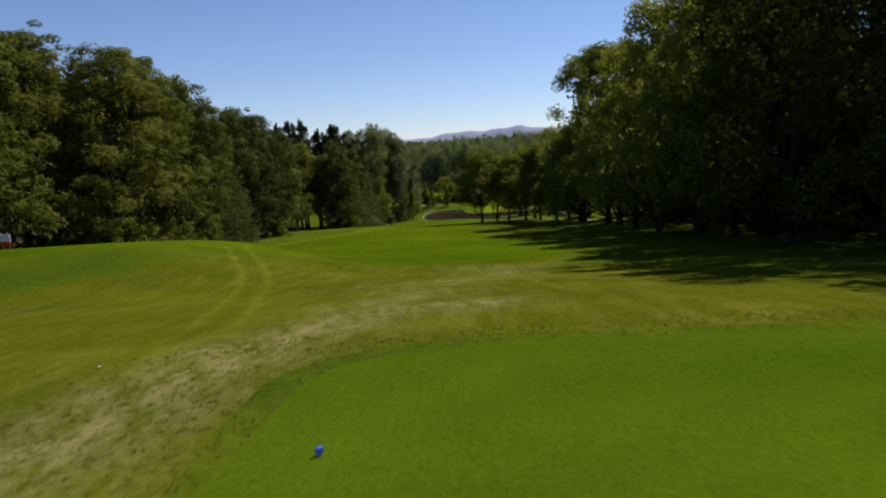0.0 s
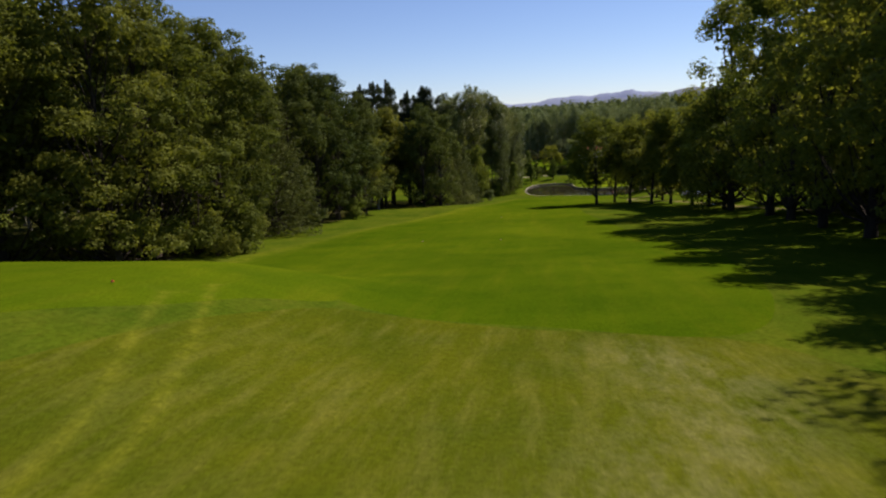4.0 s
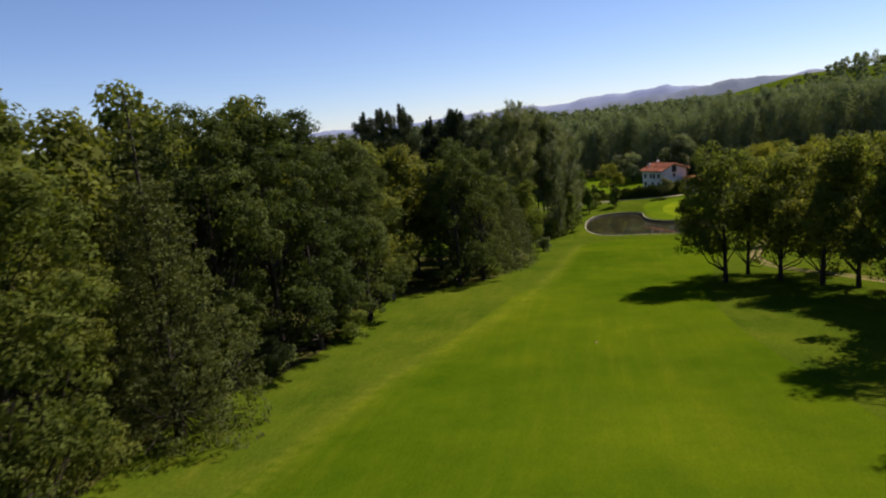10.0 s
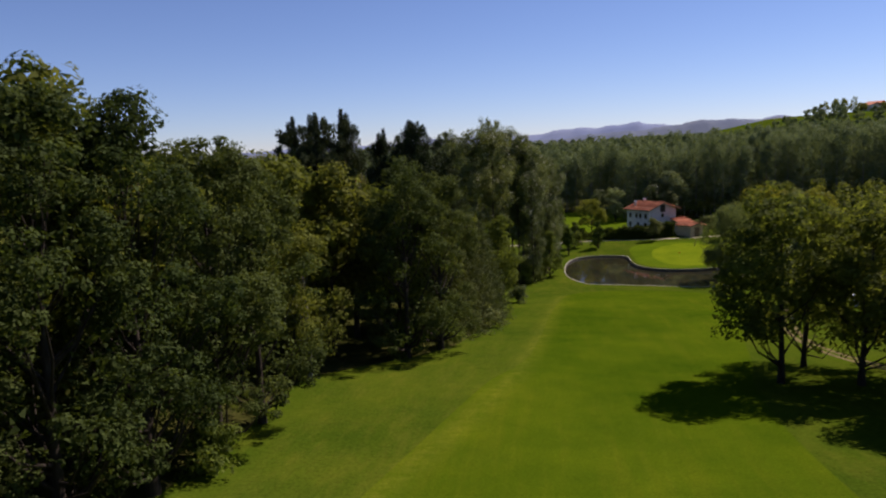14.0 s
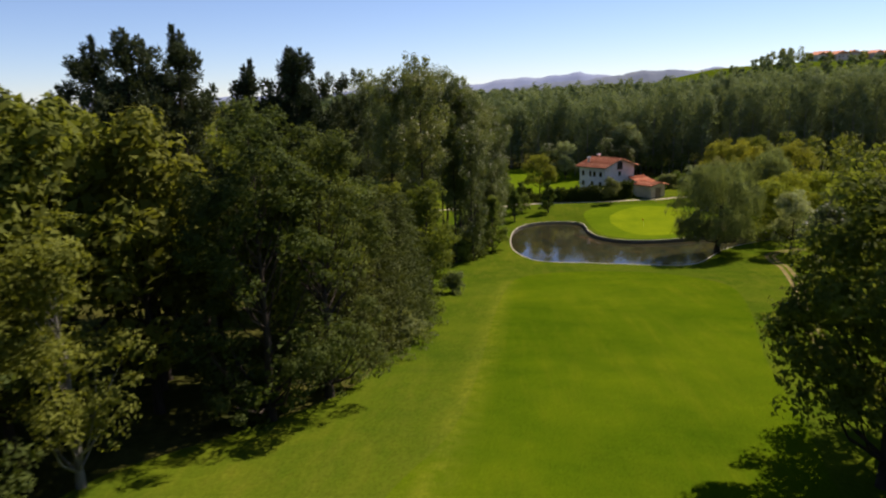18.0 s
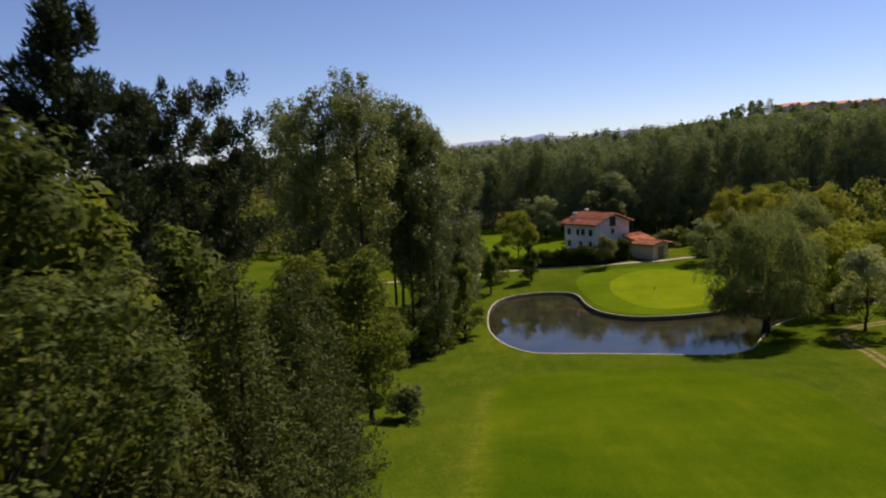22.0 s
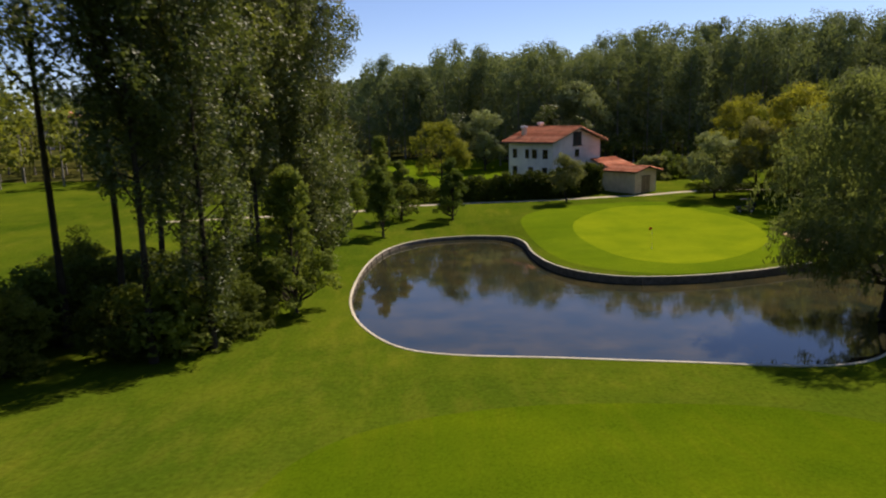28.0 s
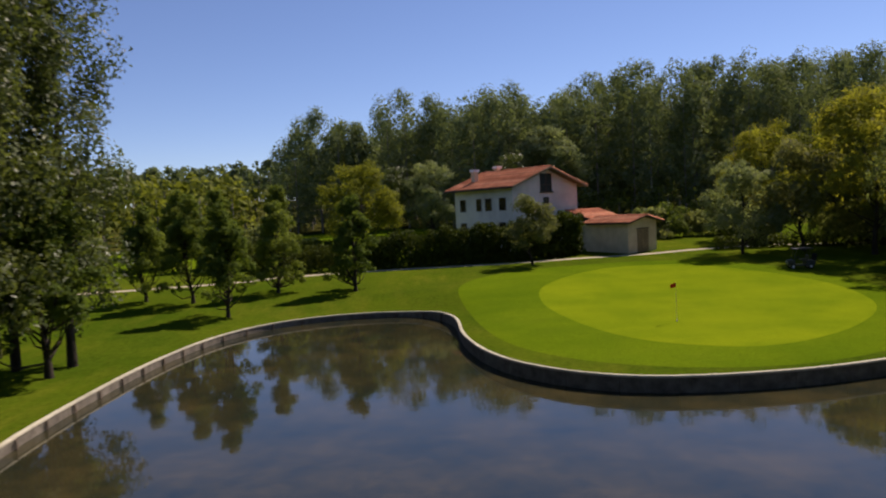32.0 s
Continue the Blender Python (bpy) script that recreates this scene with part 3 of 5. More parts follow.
# ---- the pond: water, bed wall, cap and stakes ----
def build_pond():
    WL = -0.72
    p = POND
    pin = offset_line(p, 0.0, True)
    bm = bmesh.new()
    f = bm.faces.new([bm.verts.new((x, y, WL)) for x, y in pin])
    bmesh.ops.triangulate(bm, faces=[f])
    bmesh.ops.recalc_face_normals(bm, faces=bm.faces)
    if next(iter(bm.faces)).normal.z < 0:
        bmesh.ops.reverse_faces(bm, faces=bm.faces)
    w = part("pond_water", bm, WATER, None)
    tagged(w, "still dark pond water mirroring trees and sky", "pond", kind="structure")
    # wall of cast panels with a pale cap
    root = tagged(new("pond_wall"), "low grey concrete pond wall with a pale cap", "retaining wall", kind="structure")
    wall_line = p
    d = np.r_[0, np.cumsum(np.linalg.norm(np.diff(np.vstack([wall_line, wall_line[:1]]), axis=0), axis=1))]
    total = d[-1]

    def point(s):
        s = s % total
        q = np.vstack([wall_line, wall_line[:1]])
        return np.array([np.interp(s, d, q[:, 0]), np.interp(s, d, q[:, 1])])

    n = int(total / 2.6)
    rng = random.Random(5)
    for i in range(n):
        s0, s1 = total * i / n, total * (i + 1) / n - 0.025
        ss = np.linspace(s0, s1, 4)
        bm = bmesh.new()
        rows = []
        for s in ss:
            c, t = point(s), point(s + 0.05) - point(s - 0.05)
            t /= np.linalg.norm(t)
            nn = np.array([t[1], -t[0]])
            lean = rng.uniform(-0.008, 0.008)
            dz = float(rim_drop(*c))
            rows.append([bm.verts.new((*(c + nn * o), z + dz)) for o, z in ((0.02 + lean, -1.3), (0.02, -0.02), (-0.14, -0.02), (-0.14, -1.3))])
        for a, b in zip(rows, rows[1:]):
            for k in range(4):
                bm.faces.new((a[k], a[(k + 1) % 4], b[(k + 1) % 4], b[k]))
        bm.faces.new(rows[0])
        bm.faces.new(rows[-1][::-1])
        bmesh.ops.recalc_face_normals(bm, faces=bm.faces)
        part("wall_panel", bm, CONCRETE, root)
        bm = bmesh.new()
        rows = []
        up = rng.uniform(-0.004, 0.004)
        for s in np.linspace(s0, s1 + 0.02, 4):
            c, t = point(s), point(s + 0.05) - point(s - 0.05)
            t /= np.linalg.norm(t)
            nn = np.array([t[1], -t[0]])
            dz = up + float(rim_drop(*c))
            rows.append([bm.verts.new((*(c + nn * o), z + dz)) for o, z in ((0.05, -0.02), (0.05, 0.05), (0.03, 0.08), (-0.15, 0.08), (-0.18, 0.05), (-0.18, -0.02))])
        for a, b in zip(rows, rows[1:]):
            for k in range(6):
                bm.faces.new((a[k], a[(k + 1) % 6], b[(k + 1) % 6], b[k]))
        bm.faces.new(rows[0])
        bm.faces.new(rows[-1][::-1])
        bmesh.ops.recalc_face_normals(bm, faces=bm.faces)
        part("cap_stone", bm, CONCRETE_CAP, root)
    # wooden stakes driven in front of the wall along the curved end
    bm = bmesh.new()
    box(bm, -0.05, -0.04, -1.3, 0.05, 0.04, 0.03, 0.01)
    first = part("stake", bm, WOOD_DARK, root)
    me = first.data
    k = 0
    for i in range(n):
        c = point(total * i / n)
        if c[0] < 1.5 and c[1] > 305 or (c[0] < 12 and c[1] > 346):
            t = point(total * i / n + 0.05) - point(total * i / n - 0.05)
            t /= np.linalg.norm(t)
            nn = np.array([t[1], -t[0]])
            q = c + nn * 0.11
            ob = first if k == 0 else new("stake", me)
            ob.parent = root
            ob.matrix_basis = pose(q[0], q[1], rng.uniform(-0.06, -0.01) + float(rim_drop(*c)), rng.uniform(-2, 2), rng.uniform(-2, 2), math.degrees(math.atan2(t[1], t[0])))
            k += 1


build_pond()


# ---- trees ----
def leaf_blades(rng, centres, radii, counts, size, squash=(1, 1, 1), outward=0.5, up=0.3, aspect=0.6, droop=None, shell=0.45, along=None):
    """Clumps of small pointed leaves, one blade each: corners and faces."""
    idx = np.repeat(np.arange(len(centres)), counts)
    n = len(idx)
    d = rng.normal(size=(n, 3))
    d /= np.linalg.norm(d, axis=1)[:, None]
    r = rng.uniform(shell, 1.0, n) ** 0.6
    off = d * r[:, None] * np.asarray(radii)[idx][:, None] * np.asarray(squash)
    pos = np.asarray(centres)[idx] + off
    nrm = rng.normal(size=(n, 3)) * (1 - outward) + d * outward * 1.6 + np.array([0, 0, up])
    nrm /= np.linalg.norm(nrm, axis=1)[:, None] + 1e-9
    a = np.cross(nrm, rng.normal(size=(n, 3)))
    a /= np.linalg.norm(a, axis=1)[:, None] + 1e-9
    if along is not None:
        a = d * 0.8 + np.asarray(along) + rng.normal(size=(n, 3)) * 0.35
    if droop is not None:
        a = np.column_stack([rng.normal(size=n) * 0.2, rng.normal(size=n) * 0.2, -np.ones(n)])
    if along is not None or droop is not None:
        a /= np.linalg.norm(a, axis=1)[:, None]
        nrm = np.cross(a, rng.normal(size=(n, 3)))
        nrm /= np.linalg.norm(nrm, axis=1)[:, None] + 1e-9
    b = np.cross(nrm, a)
    s = size * rng.uniform(0.65, 1.35, n)[:, None]
    v = np.stack([pos - a * s * 0.7 + b * s * aspect, pos + a * s * 1.15, pos - a * s * 0.7 - b * s * aspect], 1).reshape(-1, 3)
    return v, np.arange(3 * n).reshape(-1, 3)


def tube(points, radii, sides=7):
    """A tapered, bent limb: corners and faces."""
    p, v, f = np.asarray(points, float), [], []
    for i, c in enumerate(p):
        t = p[min(i + 1, len(p) - 1)] - p[max(i - 1, 0)]
        t /= np.linalg.norm(t) + 1e-9
        a = np.cross(t, [0.3, 0.9, 0.2])
        a /= np.linalg.norm(a) + 1e-9
        b = np.cross(t, a)
        for k in range(sides):
            w = 2 * math.pi * k / sides
            v.append(c + radii[i] * (math.cos(w) * a + math.sin(w) * b))
    for i in range(len(p) - 1):
        for k in range(sides):
            q, r = i * sides + k, i * sides + (k + 1) % sides
            f.append((q, r, r + sides, q + sides))
    return v, f


def joined(pieces):
    v, f, k = [], [], 0
    for a, b in pieces:
        a = np.asarray(a)
        v.append(a)
        f.append(np.asarray(b) + k)
        k += len(a)
    return np.vstack(v), np.vstack(f)


def profile_crown(rng, h, base, shape, n, spread=0.28, lumps=0.22):
    """Clump centres over a crown whose radius at each height is shape(0..1)."""
    out = []
    ph = rng.uniform(0, 6.28, 4)
    for i in range(n):
        u = rng.uniform(0, 1) ** 0.9
        az = rng.uniform(0, 2 * math.pi)
        lump = 1 + lumps * (math.sin(3 * az + ph[0] + 5 * u) + 0.7 * math.sin(5 * az + ph[1] - 9 * u))
        r = shape(u) * lump * (1 - spread * rng.uniform(0, 1) ** 2)
        out.append((r * math.cos(az), r * math.sin(az), base + (h - base) * u + rng.normal() * 0.3))
    return np.array(out)


def tree_base(name, label, category, trunk, limbs, crown, bark, leaf, group=""):
    root = thing(name, label, category, group)
    for nm, piece, mat, sm in (("trunk", joined([trunk, limbs]), bark, True), ("crown", crown, leaf, False)):
        ob = new(nm, mesh_of(nm, *piece, mat, sm))
        ob.parent = root
    return root


def trunk_and_limbs(rng, h, top, r0, centres, n_limbs, start, sides=8, wobble=0.25):
    zs = np.linspace(-0.5, top, 7)
    line = np.column_stack([rng.normal(size=7).cumsum() * wobble * 0.4, rng.normal(size=7).cumsum() * wobble * 0.4, zs])
    line[:2, :2] = 0
    rad = r0 * (1 - 0.85 * np.linspace(0, 1, 7)) * np.array([1.35, 1.0, 1, 1, 1, 1, 1])
    trunk = tube(line, rad, sides)
    limbs = []
    pick = centres[rng.choice(len(centres), min(n_limbs, len(centres)), replace=False)]
    for c in pick:
        s = np.clip(c[2] - rng.uniform(0.15, 0.35) * h, start, top * 0.95)
        a = np.array([np.interp(s, zs, line[:, 0]), np.interp(s, zs, line[:, 1]), s])
        mid = (a + c) / 2 + np.array([0, 0, -0.04 * h]) + rng.normal(size=3) * 0.2
        r = r0 * 0.42 * (1 - s / (top * 1.3))
        limbs.append(tube([a, mid, c], [r, r * 0.6, r * 0.15], 5))
    return trunk, joined(limbs)


def lobed_crown(rng, h, base, shape, lobes, clumps, lobe_r):
    """Clump centres on the outer side of big rounded boughs that cover the crown."""
    c = profile_crown(rng, h - lobe_r * 0.5, base + lobe_r * 0.4, shape, lobes, 0.15, 0.16)
    c[0] = (0, 0, h - lobe_r)
    out = []
    for k in range(clumps):
        q = c[k % lobes]
        d = rng.normal(size=3)
        o = np.array([q[0], q[1], 0.0]) / (math.hypot(q[0], q[1]) + 1e-6)
        d = d / np.linalg.norm(d) + 0.55 * o + np.array([0, 0, 0.35])
        d /= np.linalg.norm(d)
        out.append(q + d * lobe_r * rng.uniform(0.7, 1.05))
    return np.array(out), c


def make_oak(seed, h, rad, base, clumps, per, leaf, name, label, size=0.26, clump_r=1.5, bark=None, lobes=26, lobe_r=None, cone=False, taper=1.8):
    rng = np.random.RandomState(seed)
    lobe_r = lobe_r or rad * 0.36
    shape = lambda u: (rad - lobe_r * 0.7) * ((0.80 + 0.72 * u) if u < 0.28 else max(0.10, math.sqrt(max(0.0, 1 - ((u - 0.28) / 0.74) ** taper))))
    if cone:
        shape = lambda u: (rad - lobe_r * 0.5) * max(0.05, (1 - u) ** 0.75)
    c, big = lobed_crown(rng, h, base, shape, lobes, clumps, lobe_r)
    trunk, limbs = trunk_and_limbs(rng, h, h * 0.8, 0.014 * h + 0.05, big, lobes, base * 0.6)
    crown = leaf_blades(rng, c, rng.uniform(0.65, 1.3, len(c)) * clump_r, np.full(len(c), per), size, squash=(1.1, 1.1, 0.75), outward=0.62, up=0.5)
    inner = leaf_blades(rng, big * np.array([0.6, 0.6, 0.97]), np.full(lobes, lobe_r * 0.9), np.full(lobes, int(46 * min(1.0, 30 / lobes))), size * 1.8, outward=0.2, up=0.2)
    crown = joined([crown, inner])
    return tree_base(name, label, "tree", trunk, limbs, crown, bark or BARK, leaf)


def make_poplar(seed, h, rad, limbs, per, leaf, name, label, size=0.24, base=0.26, bark=None):
    """A tall poplar: steep limbs along a straight trunk, leaf clumps strung along each limb with sky between them."""
    rng = np.random.RandomState(seed)
    top = h * 0.96
    zs = np.linspace(-0.5, top, 9)
    line = np.column_stack([rng.normal(size=9).cumsum() * 0.07, rng.normal(size=9).cumsum() * 0.07, zs])
    line[:2, :2] = 0
    r0 = 0.0072 * h
    pieces = [tube(line, r0 * (1 - 0.9 * np.linspace(0, 1, 9)) * np.r_[1.35, np.ones(8)], 8)]
    c, rr = [], []
    for k in range(limbs):
        u = (k + rng.uniform(0, 1)) / limbs
        s = h * (base + (0.93 - base) * u)
        a = np.array([np.interp(s, zs, line[:, 0]), np.interp(s, zs, line[:, 1]), s])
        az = 2.4 * k + rng.normal() * 0.5
        wide = rad * min(1.0, 0.55 + 1.3 * u) * max(0.12, 1 - max(0.0, (u - 0.45) / 0.57) ** 2.2) * rng.uniform(0.7, 1.15)
        rise = rng.uniform(0.7, 1.5) * wide + 0.5
        out = np.array([math.cos(az), math.sin(az), 0.0])
        pts = [a, a + out * wide * 0.5 + np.array([0, 0, rise * 0.32]), a + out * wide + np.array([0, 0, min(rise, h - s)])]
        rl = max(0.03, r0 * 0.36 * (1 - 0.8 * u))
        pieces.append(tube(pts, [rl, rl * 0.6, rl * 0.2], 5))
        for q in (0.3, 0.55, 0.78, 1.0):
            m = pts[0] * (1 - q) ** 2 + pts[1] * 2 * q * (1 - q) + pts[2] * q * q
            c.append(m + rng.normal(size=3) * np.array([0.5, 0.5, 0.6]))
            rr.append(rng.uniform(0.65, 1.2) * (0.6 + 0.18 * wide))
    c, rr = np.array(c), np.array(rr)
    crown = leaf_blades(rng, c, rr, np.maximum(8, (per * rr ** 1.5).astype(int)), size, squash=(1, 1, 1.25), outward=0.5, up=0.3, shell=0.2)
    return tree_base(name, label, "tree", pieces[0], joined(pieces[1:]), crown, bark or BARK, leaf)


def make_pine(seed, h, rad, leaf, name, label, bare=0.3, whorls=9, per=42, size=0.2, power=0.55, fingers=5):
    """A tall pine: whorls of boughs that end in upright tufts, with gaps of sky between the whorls."""
    rng = np.random.RandomState(seed)
    zs = np.linspace(-0.5, h * 0.97, 7)
    line = np.column_stack([rng.normal(size=7).cumsum() * 0.12, rng.normal(size=7).cumsum() * 0.12, zs])
    line[:2, :2] = 0
    r0 = 0.010 * h + 0.05
    pieces = [tube(line, r0 * (1 - 0.88 * np.linspace(0, 1, 7)) * np.r_[1.3, np.ones(6)], 8)]
    c, rr = [], []
    for k in range(whorls):
        u = k / whorls
        z = h * (bare + (0.98 - bare) * u) + rng.normal() * 0.25
        a = np.array([np.interp(z, zs, line[:, 0]), np.interp(z, zs, line[:, 1]), z])
        for b in range(rng.randint(6, 9)):
            az = rng.uniform(0, 2 * math.pi)
            out = np.array([math.cos(az), math.sin(az), 0.0])
            ln = (rad * (1 - u) ** power + 0.5) * rng.uniform(0.55, 1.1)
            tip = a + out * ln + np.array([0, 0, ln * rng.uniform(0.15, 0.45)])
            mid = (a + tip) / 2 - np.array([0, 0, 0.10 * ln])
            rl = max(0.035, r0 * 0.3 * (1 - u))
            pieces.append(tube([a, mid, tip], [rl, rl * 0.7, rl * 0.3], 5))
            for q in np.linspace(0.45, 1.0, max(2, int(ln / 1.0))):
                m = a * (1 - q) ** 2 + mid * 2 * q * (1 - q) + tip * q * q + rng.normal(size=3) * 0.25
                for f in range(2):
                    o = rng.normal(size=2) * 0.45
                    tall = rng.uniform(0.5, 1.4) * (0.6 + 0.4 * q)
                    for w in np.arange(0.0, tall, 0.6):
                        c.append((m[0] + o[0], m[1] + o[1], m[2] + w))
                        rr.append(0.72 - 0.2 * w)
    # the top breaks into upright leaders
    for b in range(fingers):
        az, r = rng.uniform(0, 6.28), rng.uniform(0.1, 1.5)
        z0, tall = h * 0.95 - rng.uniform(0, 1.5), rng.uniform(1.4, 3.4) - 0.5 * r
        for w in np.arange(0.0, tall, 0.4):
            c.append((r * math.cos(az) + line[-1, 0], r * math.sin(az) + line[-1, 1], z0 + w))
            rr.append(0.72 - 0.14 * w)
    c, rr = np.array(c), np.maximum(0.22, np.array(rr))
    crown = leaf_blades(rng, c, rr, np.full(len(c), per), size, squash=(1, 1, 1.15), outward=0.5, aspect=0.42, along=(0, 0, 0.7), shell=0.15)
    return tree_base(name, label, "tree", pieces[0], joined(pieces[1:]), crown, BARK, leaf)


def make_spruce(seed, h, rad, leaf, name, label, layers=22, per=46, size=0.26, low=0.05, spire=0.0):
    rng = np.random.RandomState(seed)
    c, clump = [], []
    for i in range(layers):
        u = i / (layers - 1)
        z = h * low + (h * (0.97 - low)) * u
        r = rad * (1 - u) ** 0.85 + 0.25
        n = max(3, int(11 * (1 - u) + 3))
        if spire and u > 1 - spire:
            r, n = 1.5 * (1 - u) / spire + 0.2, 3
        elif spire:
            r = rad * (1 - u / (1 - spire)) ** 0.7 + 1.0
        for k in range(n):
            az = 2 * math.pi * (k + rng.uniform(0, 0.8)) / n
            rr = r * rng.uniform(0.72, 1.1)
            for q in (0.55, 1.0) if r > 1 else (1.0,):
                c.append((rr * q * math.cos(az), rr * q * math.sin(az), z - 0.22 * rr * q))
                clump.append(0.32 if spire and u > 1 - spire else 0.95)
    c = np.array(c)
    trunk, limbs = trunk_and_limbs(rng, h, h * 0.98, 0.012 * h + 0.05, c, 30, h * 0.08, 8, 0.1)
    crown = leaf_blades(rng, c, np.array(clump), np.maximum(6, (per * np.array(clump)).astype(int)), size, squash=(1.15, 1.15, 0.5), outward=0.5, up=0.5, aspect=0.3)
    return tree_base(name, label, "tree", trunk, limbs, crown, BARK, leaf)


def make_willow(seed, h, rad, leaf, name, label, strands=420, size=0.17, lift=0.07):
    """A willow: low rounded boughs that overlap, with thin strands hanging from their edges."""
    rng = np.random.RandomState(seed)
    shape = lambda u: (rad - 1.5) * (0.86 + 0.5 * u if u < 0.28 else math.sqrt(max(0.03, 1 - ((u - 0.28) / 0.74) ** 2.0)))
    c, big = lobed_crown(rng, h, h * lift, shape, 58, 580, 1.9)
    low = []
    for k in range(16):
        az, r = 0.393 * k + rng.normal() * 0.12, rad * rng.uniform(0.5, 0.82)
        low.append((r * math.cos(az), r * math.sin(az), h * (lift + rng.uniform(0.05, 0.22))))
    low = np.array(low)
    skirt = np.repeat(low, 9, 0) + rng.normal(size=(144, 3)) * np.array([0.9, 0.9, 0.8])
    c, big = np.vstack([c, skirt]), np.vstack([big, low])
    trunk, limbs = trunk_and_limbs(rng, h, h * 0.55, 0.034 * h, big, 24, h * 0.12, 9, 0.35)
    pieces = [leaf_blades(rng, c, rng.uniform(0.6, 1.15, len(c)) * 0.95, np.full(len(c), 46), size, squash=(1, 1, 1.0), aspect=0.32, outward=0.6, droop=None, shell=0.3)]
    pieces.append(leaf_blades(rng, big * np.array([0.8, 0.8, 0.92]), np.full(len(big), 2.1), np.full(len(big), 130), size * 1.3, aspect=0.32, shell=0.0))
    st = []
    for i in range(strands):
        a = c[rng.randint(len(c))] + rng.normal(size=3) * 0.4
        ln = rng.uniform(0.1, 0.34) * a[2]
        ou = a[:2] / (np.linalg.norm(a[:2]) + 1e-6)
        for s in np.linspace(0, 1, 7):
            st.append((a[0] + ou[0] * 0.7 * s, a[1] + ou[1] * 0.7 * s, max(h * lift * 0.9, a[2] - ln * s)))
    st = np.array(st)
    pieces.append(leaf_blades(rng, st, np.full(len(st), 0.3), np.full(len(st), 4), size * 1.2, aspect=0.26, droop=1))
    return tree_base(name, label, "tree", trunk, limbs, joined(pieces), BARK, leaf)


def plant(kinds, x, y, rng, scale=1.0, jitter=0.08, sink=0.1, tall=1.0):
    """A copy of one of the kinds at a place of the plan."""
    s = scale * (1 + rng.uniform(-jitter, jitter))
    m = Matrix.LocRotScale(at(x, y, -sink), Euler((0, 0, rng.uniform(0, 6.28))), (s, s, s * tall))
    src = rng.choice(kinds)
    return copy_thing(src, m)


def away(kinds):
    """Takes the first of each kind out of the scene once copies stand."""
    for root in kinds:
        for o in (*root.children_recursive, root):
            bpy.data.objects.remove(o)


rng = random.Random(11)
WOOD_LABEL = "tall broadleaf tree with dense olive-green crown in the woodland edge"
oaks = [make_oak(20 + i, 26, 6.3, 2.4, 300, 88, (L_OAK, L_OLIVE, L_OAK)[i % 3], "oak_tree", WOOD_LABEL, 0.15, 0.90, None, 56, 1.65, False, 1.3) for i in range(5)]
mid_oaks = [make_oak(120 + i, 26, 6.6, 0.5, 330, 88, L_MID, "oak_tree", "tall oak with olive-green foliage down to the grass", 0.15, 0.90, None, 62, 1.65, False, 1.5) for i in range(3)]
wood_oaks = [make_oak(25 + i, 26, 6.3, 2.4, 300, 88, L_WOOD, "oak_tree", "tall broadleaf tree with dense dark green crown in the woodland edge", 0.15, 0.90, None, 56, 1.65, False, 1.2) for i in range(4)]
back_oaks = [make_oak(30 + i, 26, 6.5, 5.0, 90, 34, (L_OAK, L_OLIVE)[i % 2], "oak_tree", "tall broadleaf tree deep in the wood", 0.36, 1.5, None, 24, 2.4) for i in range(3)]
# these crowns take the leaf colour with shade painted in
shaded_oaks = [make_oak(40 + i, 26, 7.4, 1.8, 200, 74, L_SHADE, "shade_tree", "tall broadleaf tree shading the grass, backlit shade put into its dark leaf colour", 0.21, 1.3, None, 40, 2.2, False, 1.4) for i in range(3)]
side_oaks = [make_oak(45 + i, 26, 6.2, 1.9, 190, 62, L_SIDE, "shade_tree", "tall green broadleaf tree along the cart track", 0.21, 1.15, None, 44, 1.8, False, 1.15) for i in range(3)]
row_oaks = [make_oak(60 + i, 18, 5.5, 2.6, 200, 62, L_SIDE, "fairway_tree", "spreading broadleaf tree with a bare trunk beside the fairway", 0.19, 1.0, None, 28, 1.8) for i in range(4)]
skirted_poplars = [make_poplar(90, 35, 4.3, 46, 130, L_POPLAR, "poplar_tree", "tall poplar leafy almost down to the ground", 0.15, 0.06)]
poplars = [make_poplar(80 + i, 37, 4.7, 36, 112, L_POPLAR, "poplar_tree", "tall slender poplar with airy grey-green crown", 0.17, 0.27) for i in range(4)]
bare_poplars = [make_poplar(95 + i, 37, 4.2, 22, 66, L_POPLAR, "poplar_tree", "tall poplar with a long bare trunk and sparse crown", 0.19, 0.42) for i in range(2)]
pines = [make_pine(100 + i, 34, 5.0, L_PINE, "pine_tree", "tall dark pine with a ragged top above the wood", 0.34, 10) for i in range(3)]
far_pines = [make_pine(105 + i, 34, 5.0, L_PINE, "pine_tree", "dark pine on the skyline deep in the wood", 0.5, 8, 16, 0.34) for i in range(2)]
open_pines = [make_pine(110, 34, 8.0, L_PINE, "pine_tree", "open-branched dark pine beside the poplars", 0.50, 8, 42, 0.2, 0.3, 2)]
spruces = [make_spruce(120 + i, 20, 5.8, L_SPRUCE, "spruce_tree", "dark conical conifer with drooping layered boughs", 24, 40, 0.24) for i in range(3)]
cedars = [make_spruce(125, 28.6, 6.6, L_SPRUCE, "cedar_tree", "tall dark cedar with layered boughs and a thin bare leader", 32, 62, 0.2, 0.05, 0.23)]
small_spruces = [make_spruce(130, 6.5, 2.2, L_SPRUCE, "small_spruce", "small dark conifer on the lawn behind the poplars", 10, 50, 0.15)]
